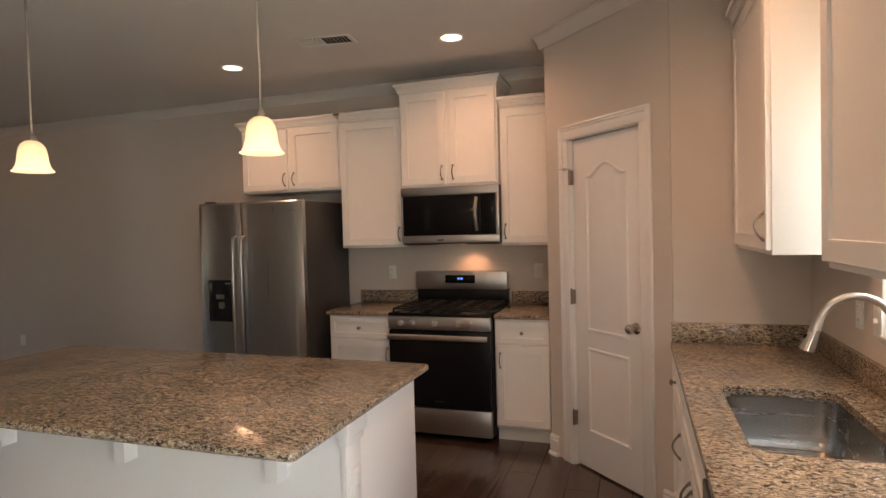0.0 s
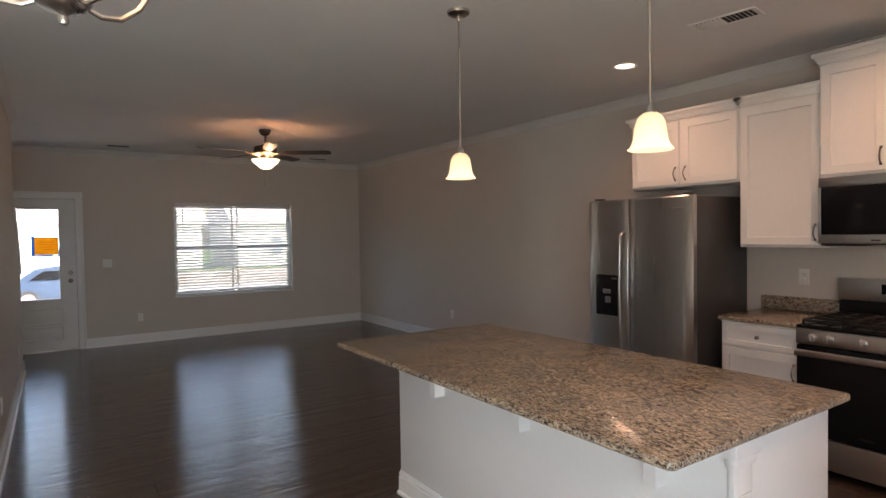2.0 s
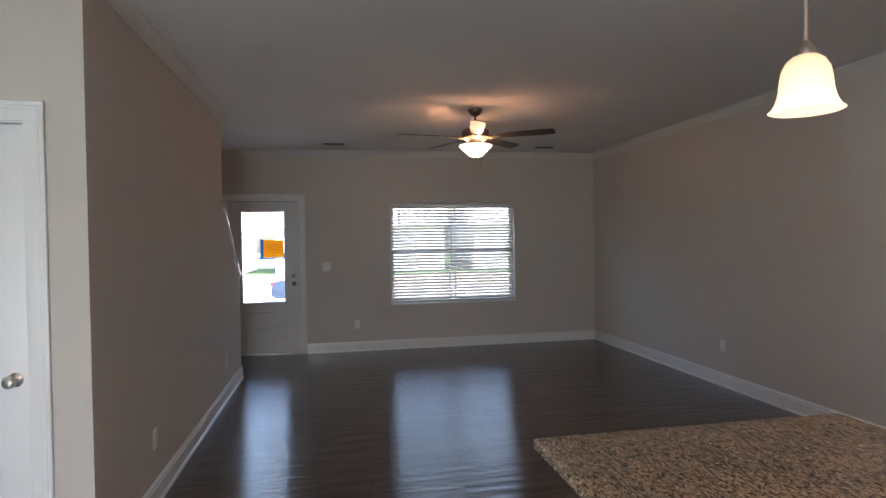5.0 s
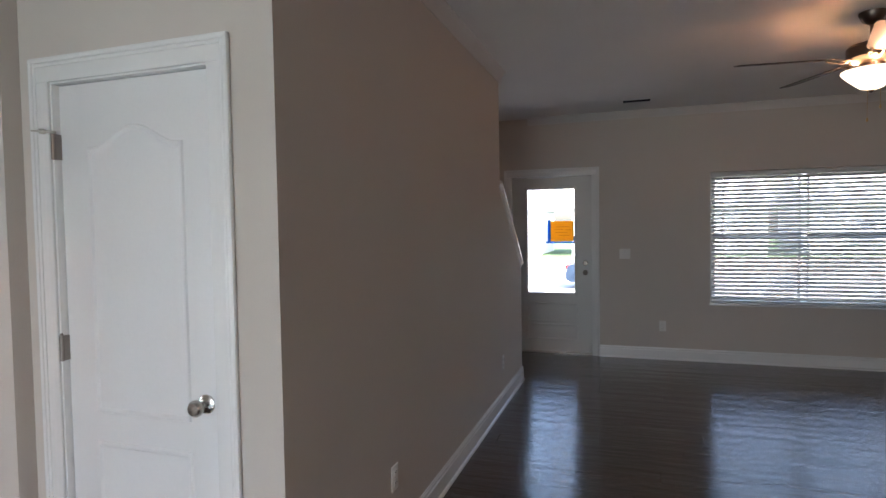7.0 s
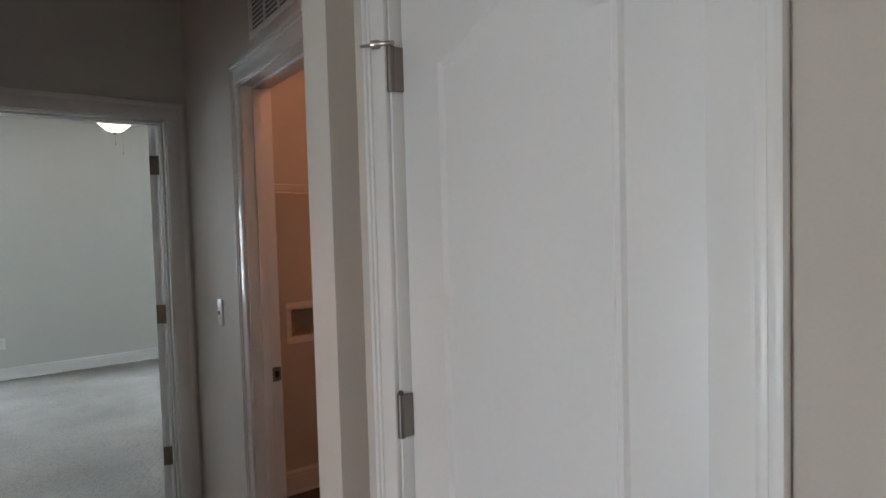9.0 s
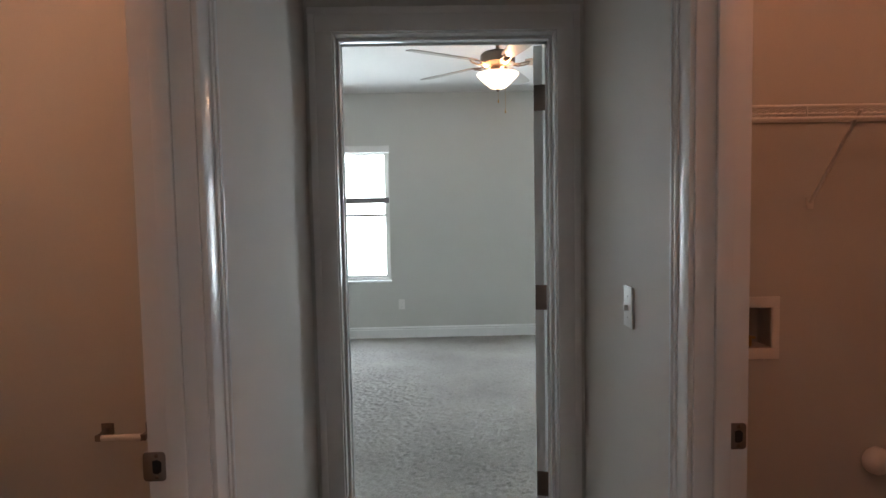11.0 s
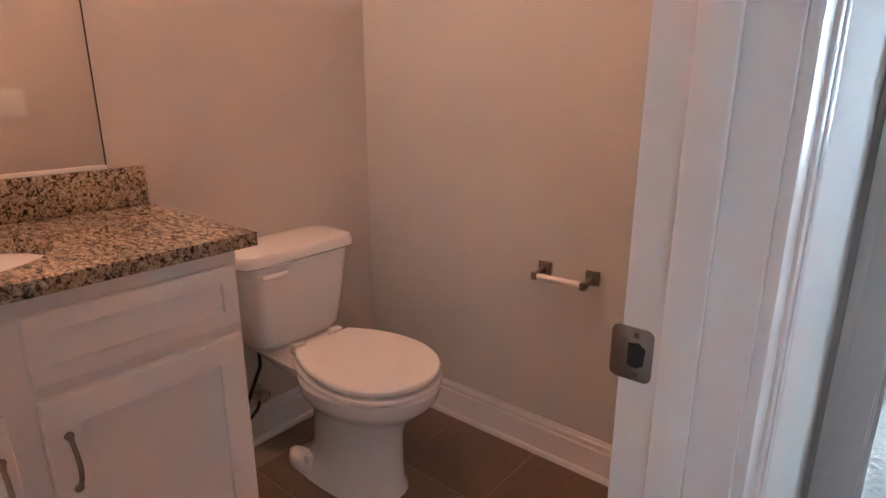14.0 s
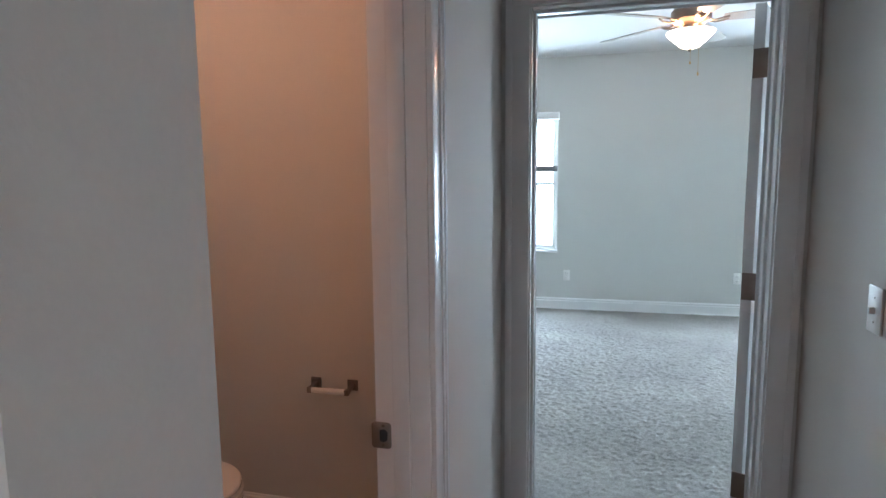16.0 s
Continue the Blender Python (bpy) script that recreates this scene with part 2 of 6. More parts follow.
def shade_glow(name, colour, low, high):
    """Frosted glass lit from inside, brightest round the bulb at its mouth (local z 0 to 0.14)."""
    m = glow(name, colour, low)
    n, l = m.node_tree.nodes, m.node_tree.links
    tc = n.new("ShaderNodeTexCoord")
    sep = n.new("ShaderNodeSeparateXYZ")
    r = n.new("ShaderNodeMapRange")
    r.inputs["From Min"].default_value, r.inputs["From Max"].default_value = 0.02, 0.13
    r.inputs["To Min"].default_value, r.inputs["To Max"].default_value = low, high
    l.new(tc.outputs["Object"], sep.inputs[0])
    l.new(sep.outputs["Z"], r.inputs["Value"])
    l.new(r.outputs["Result"], n["Principled BSDF"].inputs["Emission Strength"])
    return m


PENDANT_SHADE = shade_glow("lit_pendant_glass", (1.0, 0.74, 0.43), 0.24, 0.10)
# Greyer than the white trim: dim light under the ceiling, put into the colour.
CROWN = paint("dimmed_crown_paint", (0.66, 0.64, 0.61), 0.55, 60, 0.03, 0.04)
SHADE = glow("lit_frosted_glass", (1.0, 0.80, 0.52), 0.5)
CAN_GLOW = glow("lit_can_lens", (1.0, 0.84, 0.66), 0.9)
DISPLAY = glow("blue_clock_digits", (0.05, 0.2, 1.0), 0.4)
ORANGE = paint("orange_paper_notice", (0.82, 0.46, 0.06), 0.7, 60, 0.06, 0.05)
let_light_through(ORANGE, (0.92, 0.52, 0.06), 0.6)
BLUE_TAPE = paint("blue_masking_tape", (0.03, 0.22, 0.62), 0.6, 60, 0.06, 0.05)
let_light_through(BLUE_TAPE, (0.05, 0.35, 0.85), 0.5)
INK = paint("faded_ink", (0.58, 0.27, 0.04), 0.7, 60, 0.06, 0.0)
BRASS = paint("brass_valve", (0.55, 0.36, 0.14), 0.3, 60, 0.08, 0.02, 1.0)
DARK = paint("dark_recess", (0.02, 0.02, 0.02), 0.7, 60, 0.1, 0.0)
GRASS = paint("lawn_grass", (0.075, 0.13, 0.045), 0.9, 14, 0.35, 0.8)
CONCRETE = paint("pale_concrete", (0.55, 0.54, 0.52), 0.85, 30, 0.1, 0.3)
ASPHALT = paint("grey_asphalt", (0.08, 0.08, 0.08), 0.9, 60, 0.15, 0.4)
SIDING = paint("white_lap_siding", (0.84, 0.85, 0.86), 0.6, 20, 0.03, 0.05)
ROOF = paint("grey_roof_shingle", (0.60, 0.60, 0.61), 0.85, 40, 0.15, 0.3)
CAR_PAINT = paint("dark_blue_car_paint", (0.02, 0.035, 0.06), 0.3, 20, 0.04, 0.0, 0.0, coat=0.2)
RUBBER = paint("black_tyre_rubber", (0.02, 0.02, 0.02), 0.8, 60, 0.1, 0.2)
RED_LENS = paint("red_tail_lens", (0.45, 0.02, 0.02), 0.15, 20, 0.05, 0.0)
HEDGE = paint("evergreen_foliage", (0.04, 0.09, 0.03), 0.8, 30, 0.3, 0.5, rand=0.2)


# ---- mesh helpers ----
def box(bm, x0, y0, z0, x1, y1, z1, bevel=0.0, seg=2):
    m = Matrix.Translation(((x0 + x1) / 2, (y0 + y1) / 2, (z0 + z1) / 2)) @ Matrix.Diagonal((abs(x1 - x0), abs(y1 - y0), abs(z1 - z0), 1))
    v = bmesh.ops.create_cube(bm, size=1, matrix=m)["verts"]
    if bevel:
        edges = list({e for w in v for e in w.link_edges})
        bmesh.ops.bevel(bm, geom=edges, offset=bevel, segments=seg, affect='EDGES', profile=0.5, clamp_overlap=True)
    return bm


def boxes(*rows, bevel=0.0, seg=2):
    bm = bmesh.new()
    for r in rows:
        box(bm, *r, bevel=bevel, seg=seg)
    return bm


def loft(bm, rings, cap=True, closed=False):
    rows = [[bm.verts.new(p) for p in r] for r in rings]
    k = len(rows[0])
    pairs = list(zip(rows, rows[1:])) + ([(rows[-1], rows[0])] if closed else [])
    for a, b in pairs:
        for i in range(k):
            bm.faces.new((a[i], a[(i + 1) % k], b[(i + 1) % k], b[i]))
    if cap and not closed:
        bm.faces.new(rows[0][::-1])
        bm.faces.new(rows[-1])
    bmesh.ops.recalc_face_normals(bm, faces=bm.faces[:])
    return bm


def lathe(bm, profile, n=24, at=(0, 0, 0), turn=None):
    """profile: (radius, height) from one end to the other, about z."""
    turn = turn or Matrix.Identity(4)
    rings = []
    for r, z in profile:
        rings.append([Vector(at) + (turn @ Vector((max(r, 1e-4) * math.cos(2 * math.pi * i / n), max(r, 1e-4) * math.sin(2 * math.pi * i / n), z))) for i in range(n)])
    return loft(bm, rings)


def tube(bm, pts, r, n=10):
    pts = [Vector(p) for p in pts]
    rings, side = [], None
    for i, p in enumerate(pts):
        d = (pts[min(i + 1, len(pts) - 1)] - pts[max(i - 1, 0)]).normalized()
        ref = side if side is not None else (Vector((0, 0, 1)) if abs(d.z) < 0.9 else Vector((1, 0, 0)))
        u = (ref - d * ref.dot(d)).normalized()
        side = u
        w = d.cross(u)
        rr = r[i] if isinstance(r, (list, tuple)) else r
        rings.append([p + u * rr * math.cos(2 * math.pi * k / n) + w * rr * math.sin(2 * math.pi * k / n) for k in range(n)])
    return loft(bm, rings)


def arc_points(p0, p1, bulge, n=8):
    """Points from p0 to p1 that bow out by the vector bulge."""
    p0, p1, bulge = Vector(p0), Vector(p1), Vector(bulge)
    return [p0.lerp(p1, i / n) + bulge * math.sin(math.pi * i / n) for i in range(n + 1)]


def strip(bm, p0, p1, out, profile):
    """A moulding from p0 to p1 on a wall whose normal is out: profile rows are (out, up), joined round."""
    p0, p1, out = Vector(p0), Vector(p1), Vector(out).normalized()
    up = Vector((0, 0, 1))
    return loft(bm, [[p + out * a + up * b for a, b in profile] for p in (p0, p1)])


def mesh_of(name, bm, material, smooth=True):
    me = bpy.data.meshes.new(name)
    bmesh.ops.recalc_face_normals(bm, faces=bm.faces[:])
    bm.to_mesh(me)
    bm.free()
    me.materials.append(material)
    if smooth:
        me.polygons.foreach_set("use_smooth", [True] * len(me.polygons))
        me.set_sharp_from_angle(angle=radians(38))
    return me


def part(name, bm, material, parent, label=""):
    ob = new(name, mesh_of(name, bm, material))
    ob.parent = parent
    return tagged(ob, label)


def thing(name, at, label, category, turn=0.0, group="", kind=""):
    ob = new(name)
    ob.empty_display_size = 0.1
    ob.matrix_world = pose(at[0], at[1], at[2], 0, 0, turn)
    return tagged(ob, label, category, group, kind)


def single(name, bm, material, label, category, at=(0, 0, 0), turn=0.0, group="", kind=""):
    ob = new(name, mesh_of(name, bm, material))
    ob.matrix_world = pose(at[0], at[1], at[2], 0, 0, turn)
    return tagged(ob, label, category, group, kind)


def structure(name, bm, material, label, category):
    return single(name, bm, material, label, category, kind="structure")


def wall_rows(axis, a0, a1, b0, b1, z1, holes=()):
    """Boxes of a wall that runs along the axis from a0 to a1, is b0 to b1 thick and z1 high, round holes (from, to, bottom, top)."""
    rows, at = [], a0
    for h0, h1, zb, zt in sorted(holes):
        rows.append((at, h0, 0, z1))
        if zb > 0:
            rows.append((h0, h1, 0, zb))
        rows.append((h0, h1, zt, z1))
        at = h1
    rows.append((at, a1, 0, z1))
    if axis == "x":
        return [(p, b0, q, r, b1, s) for p, r, q, s in rows if r - p > 1e-6]
    return [(b0, p, q, b1, r, s) for p, r, q, s in rows if r - p > 1e-6]


# ---- the structure: metres, x along the kitchen wall, y towards it ----
H = 2.74
BASE_PROFILE = [(0, 0), (0.028, 0), (0.028, 0.009), (0.024, 0.017), (0.0145, 0.020), (0.0145, 0.097), (0.009, 0.102), (0.009, 0.107), (0.0135, 0.111), (0.0125, 0.120), (0.006, 0.124), (0.006, 0.128), (0.003, 0.132), (0, 0.132)]
CROWN_PROFILE = [(0, 0), (0, -0.078), (0.008, -0.078), (0.012, -0.066), (0.028, -0.042), (0.046, -0.020), (0.054, -0.011), (0.062, -0.009), (0.062, 0)]

structure("wall_north", boxes(*wall_rows("x", -8.93, 1.43, 4.67, 4.79, H)), WALL, "long greige painted kitchen and living room wall", "wall")
structure("wall_west", boxes(*wall_rows("y", -1.50, 4.67, -8.93, -8.79, H, [(-0.514, 0.426, 0, 2.074), (1.645, 3.44, 0.63, 2.04)])), WALL,
          "greige painted front wall with door and window", "wall")
structure("wall_east", boxes(*wall_rows("y", -1.34, 4.67, 1.31, 1.43, H, [(-1.0, 0.62, 0, 2.05), (1.9, 2.42, 1.1, 2.1)])), WALL, "greige painted wall behind the sink counter", "wall")
structure("wall_south", boxes(*wall_rows("x", -2.752, 1.31, -1.378, -1.258, H)), WALL, "greige painted wall behind the kitchen", "wall")
structure("wall_bath_east", boxes(*wall_rows("y", -3.165, -1.34, -1.12, -1.0, H)), WALL, "greige painted bathroom wall behind vanity and toilet", "wall")
structure("wall_hall_east", boxes(*wall_rows("y", -3.165, -1.37, -2.65, -2.535, H, [(-2.194, -1.490, 0, 2.054)])), WALL, "greige painted hall wall with the bathroom doorway", "wall")
structure("wall_hall_south", boxes(*wall_rows("x", -6.62, -0.9, -3.28, -3.165, H, [(-4.325, -4.135, 0.885, 1.04), (-3.544, -2.741, 0, 2.049)])), WALL_COOL, "greige painted wall with the bedroom doorway", "wall")
structure("wall_hall_west", boxes(*wall_rows("y", -3.165, -1.34, -3.75, -3.635, H, [(-2.304, -1.536, 0, 2.054)])), WALL, "greige painted hall wall with the laundry doorway", "wall")
structure("wall_hall_stub", boxes((-3.75, -1.36, 0, -3.49, -1.235, H)), WALL, "short greige wall end beside the hall closet", "wall")
structure("wall_closet", boxes(*wall_rows("y", -1.235, -0.288, -3.68, -3.56, H, [(-1.098, -0.401, 0, 2.044)])), WALL, "greige painted wall with the closet door", "wall")
structure("wall_stairs_back", boxes((-8.79, -1.50, 0, -3.75, -1.38, H)), WALL, "greige painted wall beyond the stairs", "wall")
structure("wall_laundry_west", boxes((-5.32, -3.165, 0, -5.2, -1.50, H)), WALL, "greige painted laundry room wall", "wall")
structure("wall_bedroom_south", boxes(*wall_rows("x", -6.62, -0.9, -7.71, -7.57, H, [(-5.50, -4.61, 0.655, 2.13), (-2.625, -1.735, 0.655, 2.13)])), WALL_COOL,
          "pale painted bedroom wall with two windows", "wall")
structure("wall_bedroom_west", boxes((-6.62, -7.57, 0, -6.5, -3.28, H)), WALL_COOL, "pale painted bedroom side wall", "wall")
structure("wall_bedroom_east", boxes((-1.0, -7.57, 0, -0.9, -3.28, H)), WALL_COOL, "pale painted bedroom side wall", "wall")

# partition with its sloped knee wall along the stairs
bm = boxes((-6.66, -0.288, 0, -3.56, -0.168, H))
outline = [(-6.66, 0), (-6.66, 1.85), (-7.56, 1.14), (-7.56, 0)]
loft(bm, [[(x, y, z) for x, z in outline] for y in (-0.288, -0.168)])
structure("wall_partition", bm, WALL, "greige partition wall with sloped knee wall by stairs", "wall")
bm = bmesh.new()
d = Vector((-0.90, 0, -0.71)).normalized()
up = Vector((-d.z, 0, d.x)) * -1
rings = []
for p in (Vector((-6.66, 0, 1.85)), Vector((-7.575, 0, 1.128))):
    rings.append([p + up * h + Vector((0, y, 0)) for y, h in ((-0.308, 0), (-0.308, 0.022), (-0.298, 0.03), (-0.158, 0.03), (-0.148, 0.022), (-0.148, 0), (-0.163, -0.012), (-0.166, -0.05), (-0.290, -0.05), (-0.293, -0.012))])
loft(bm, rings)
structure("trim_knee_wall", bm, TRIM, "white sloped cap on the stair knee wall", "trim")

# pantry: a diagonal wall with its door, between the kitchen wall and the sink counter
PANTRY = thing("wall_pantry", (-0.02, 3.96, 0), "greige diagonal pantry wall with white door", "wall", -45, kind="structure")
DIAG = 1.018
part("wall_face", boxes((0, 0, 0, 0.221, 0.1, H), (0.221, 0, 2.044, 0.826, 0.1, H), (0.826, 0, 0, DIAG, 0.1, H)), WALL, PANTRY)
structure("wall_pantry_side", boxes((-0.02, 3.965, 0, 0.10, 4.67, H)), WALL, "greige pantry wall beside the base cabinet", "wall")
structure("wall_pantry_end", boxes((0.705, 3.24, 0, 1.31, 3.36, H)), WALL, "greige wall at the end of the sink counter", "wall")

structure("ceiling", boxes((-8.93, -1.42, H, 1.43, 4.79, H + 0.1), (-5.32, -3.165, H, -1.0, -1.42, H + 0.1)), CEIL, "matt off-white painted ceiling", "ceiling")
structure("ceiling_bedroom", boxes((-6.62, -7.71, H + 0.002, -0.9, -3.165, H + 0.098)), CEIL, "matt off-white painted bedroom ceiling", "ceiling")

# mouldings
def moulding(name, runs, profile, z, label, category, mat=TRIM):
    bm = bmesh.new()
    for (x0, y0), (x1, y1), out in runs:
        strip(bm, (x0, y0, z), (x1, y1, z), (out[0], out[1], 0), profile)
    return structure(name, bm, mat, label, category)


N, S, E, W = (0, 1), (0, -1), (1, 0), (-1, 0)
D = (-0.7071, -0.7071)
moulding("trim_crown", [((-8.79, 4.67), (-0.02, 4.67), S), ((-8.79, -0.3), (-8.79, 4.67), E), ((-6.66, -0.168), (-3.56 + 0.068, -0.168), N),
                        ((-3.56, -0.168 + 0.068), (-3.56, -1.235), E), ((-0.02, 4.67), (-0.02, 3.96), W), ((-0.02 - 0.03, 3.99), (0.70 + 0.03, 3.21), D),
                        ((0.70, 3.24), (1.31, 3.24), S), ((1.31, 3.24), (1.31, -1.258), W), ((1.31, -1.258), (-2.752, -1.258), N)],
         CROWN_PROFILE, H, "white crown moulding with its dimness put into the colour", "trim", CROWN)
moulding("baseboard", [((-8.79, 4.67), (-2.85, 4.67), S), ((-8.79, 0.50), (-8.79, 4.67), E), ((-7.56, -0.168), (-3.56 + 0.0145, -0.168), N), ((-7.56, -0.288), (-7.56, -0.168 + 0.0145), W),
                       ((-3.56, -0.168 + 0.0145), (-3.56, -0.33), E), ((-3.56, -1.19), (-3.56, -1.235), E), ((-0.02, 3.96), (0.04, 3.90), D), ((0.655, 3.285), (0.70, 3.24), D),
                       ((-3.49, -1.235), (-3.49, -1.36), E), ((-3.56, -1.235), (-3.49 + 0.0145, -1.235), N), ((-3.635, -1.36), (-3.635, -1.46), E), ((-3.635, -2.38), (-3.635, -3.165), E),
                       ((-2.752, -1.258), (-2.752, -1.378), W), ((-2.65, -2.275), (-2.65, -3.165), W), ((-2.752, -1.258), (1.31, -1.258), N)],
         BASE_PROFILE, 0, "white moulded baseboard with shoe moulding", "trim")
moulding("baseboard_bath", [((-2.535, -3.165), (-1.12, -3.165), N), ((-1.12, -3.165), (-1.12, -2.33), W), ((-2.535, -3.165), (-2.535, -2.28), E)],
         BASE_PROFILE, 0, "white moulded bathroom baseboard with shoe moulding", "trim")
moulding("baseboard_laundry", [((-5.2, -3.165), (-3.75, -3.165), N), ((-3.75, -3.165), (-3.75, -2.38), W)], BASE_PROFILE, 0, "white laundry room baseboard", "trim")
moulding("baseboard_bedroom", [((-6.5, -7.57), (-1.0, -7.57), N), ((-6.5, -7.57), (-6.5, -3.28), E), ((-1.0, -7.57), (-1.0, -3.28), W), ((-6.5, -3.28), (-3.62, -3.28), S), ((-2.665, -3.28), (-1.0, -3.28), S)],
         BASE_PROFILE, 0, "white bedroom baseboard", "trim")


# ---- door casings ----
def casing(name, axis, wall_at, out, a0, a1, top, depth, label, stop=(0.04, 0.075), plain=False):
    """White frame round an opening a0 to a1 on the wall face wall_at (x or y), facing out (+1 or -1); its jamb lines the wall's depth."""
    root = thing(name, (0, 0, 0), label, "door frame", kind="structure")

    def put(u0, v0, z0, u1, v1, z1, bm, bevel):
        if axis == "x":
            box(bm, u0, v0, z0, u1, v1, z1, bevel)
        else:
            box(bm, v0, u0, z0, v1, u1, z1, bevel)
    r, w = 0.006, 0.085
    for side, s, inner in (("a", -1, a0 - r), ("b", 1, a1 + r)):
        bm = bmesh.new()
        put(inner, wall_at, 0, inner + s * 0.062, wall_at + out * 0.012, top + r + 0.001, bm, 0.003)
        if plain:
            put(inner + s * 0.06, wall_at, 0, inner + s * w, wall_at + out * 0.013, top + r + w, bm, 0.003)
        else:
            put(inner + s * 0.052, wall_at, 0, inner + s * 0.068, wall_at + out * 0.017, top + r + w, bm, 0.006)
            put(inner + s * 0.066, wall_at, 0, inner + s * w, wall_at + out * 0.020, top + r + w, bm, 0.007)
        part("side_casing", bm, TRIM, root)
        bm = bmesh.new()
        e = a0 if side == "a" else a1
        put(e, wall_at + out * 0.001, 0, e + s * 0.0135, wall_at - out * (depth + 0.001), top, bm, 0.002)
        put(e + s * 0.001, wall_at - out * stop[0], 0, e - s * 0.011, wall_at - out * stop[1], top, bm, 0.003)
        part("jamb", bm, TRIM, root)
    bm = bmesh.new()
    put(a0 - r - 0.06, wall_at, top + r, a1 + r + 0.06, wall_at + out * 0.012, top + r + 0.062, bm, 0.003)
    if plain:
        put(a0 - r - w, wall_at, top + r + 0.06, a1 + r + w, wall_at + out * 0.0135, top + r + w + 0.001, bm, 0.003)
    else:
        put(a0 - r - 0.06, wall_at, top + r + 0.052, a1 + r + 0.06, wall_at + out * 0.017, top + r + 0.068, bm, 0.006)
        put(a0 - r - w, wall_at, top + r + 0.066, a1 + r + w, wall_at + out * 0.0205, top + r + w + 0.001, bm, 0.007)
    part("head_casing", bm, TRIM, root)
    bm = bmesh.new()
    put(a0 - 0.0135, wall_at + out * 0.001, top + 0.0135, a1 + 0.0135, wall_at - out * (depth + 0.001), top, bm, 0.002)
    put(a0, wall_at - out * stop[0], top + 0.001, a1, wall_at - out * stop[1], top - 0.011, bm, 0.003)
    part("head_jamb", bm, TRIM, root)
    return root


FR_CLOSET = casing("door_frame_closet", "y", -3.56, 1, -1.084, -0.415, 2.03, 0.12, "white moulded casing round the closet door", (0.064, 0.098))
FR_FRONT = casing("door_frame_front", "y", -8.79, 1, -0.50, 0.412, 2.06, 0.14, "white moulded casing round the front door", (0.118, 0.139))
FR_BATH = casing("door_frame_bath", "y", -2.65, -1, -2.18, -1.504, 2.04, 0.115, "white moulded casing of the bathroom doorway")
FR_LAUNDRY = casing("door_frame_laundry", "y", -3.635, 1, -2.29, -1.55, 2.04, 0.115, "white moulded casing of the laundry doorway")
FR_BED = casing("door_frame_bedroom", "x", -3.165, 1, -3.53, -2.755, 2.035, 0.115, "flat white casing of the bedroom doorway", plain=True)
FR_BED_IN = casing("door_frame_bedroom_inside", "x", -3.28, -1, -3.53, -2.755, 2.035, 0.01, "white moulded casing inside the bedroom doorway", (0.002, 0.004))
FR_PANTRY = casing("door_frame_pantry", "x", 0.0, -1, 0.235, 0.812, 2.03, 0.1, "white moulded casing round the pantry door", (0.064, 0.098))
FR_PANTRY.matrix_world = pose(-0.02, 3.96, 0, 0, 0, -45)


# ---- windows ----
def window(name, axis, glass_at, a0, a1, z0, z1, label, sashes, wall0, wall1, lets_sun=True):
    """A white vinyl window; sashes: (from, to, bottom, top) of each pane."""
    root = thing(name, (0, 0, 0), label, "window", kind="structure")

    def put(bm, u0, v0, z_0, u1, v1, z_1, bevel=0.003):
        box(bm, *((u0, v0, z_0, u1, v1, z_1) if axis == "x" else (v0, u0, z_0, v1, u1, z_1)), bevel)
    f = 0.035
    bm = bmesh.new()
    for r in ((a0, z0, a0 + f, z1), (a1 - f, z0, a1, z1), (a0 + f, z0, a1 - f, z0 + f), (a0 + f, z1 - f, a1 - f, z1)):
        put(bm, r[0], glass_at - 0.035, r[1], r[2], glass_at + 0.035, r[3])
    part("window_frame", bm, PLASTIC, root)
    for s0, s1, b, t in sashes:
        bm = bmesh.new()
        k = 0.024
        for r in ((s0, b, s0 + k, t), (s1 - k, b, s1, t), (s0 + k, b, s1 - k, b + k), (s0 + k, t - k, s1 - k, t)):
            put(bm, r[0], glass_at - 0.018, r[1], r[2], glass_at + 0.018, r[3])
        sash = part("sash", bm, PLASTIC, root)
        bm = bmesh.new()
        put(bm, s0 + k, glass_at - 0.003, b + k, s1 - k, glass_at + 0.003, t - k, 0)
        pane = part("pane", bm, GLASS, sash)
        pane.visible_shadow = not lets_sun
    bm = bmesh.new()
    put(bm, a0 - 0.004, min(wall0, wall1), z0 - 0.018, a1 + 0.004, max(wall0, wall1), z0 + 0.004)
    part("window_sill", bm, TRIM, root)
    return root


window("window_1", "y", -8.895, 1.645, 3.44, 0.63, 2.04, "white twin front window behind a lowered blind",
       [(1.68, 2.515, 0.665, 1.352), (1.68, 2.515, 1.345, 2.005), (2.57, 3.405, 0.665, 1.36), (2.57, 3.405, 1.345, 2.005)], -8.93, -8.775)
for k, wx in ((2, -2.625), (3, -5.50)):
    window("window_%d" % k, "x", -7.67, wx, wx + 0.89, 0.655, 2.13, "white bedroom window with bright daylight",
           [(wx + 0.035, wx + 0.855, 0.69, 1.405), (wx + 0.035, wx + 0.855, 1.385, 2.095)], -7.71, -7.555)
window("window_4", "y", 1.40, 1.9, 2.42, 1.1, 2.1, "white window above the kitchen sink", [(1.935, 2.385, 1.135, 1.61), (1.935, 2.385, 1.59, 2.065)], 1.30, 1.43, False)
# Unseen patio door, added as the opening for the stand-in daylight.
window("door_patio_unseen", "y", 1.385, -1.0, 0.62, 0.02, 2.05, "unseen sliding glass patio door added for its daylight", [(-0.965, -0.16, 0.06, 2.015), (-0.22, 0.585, 0.06, 2.015)], 1.30, 1.43, False)


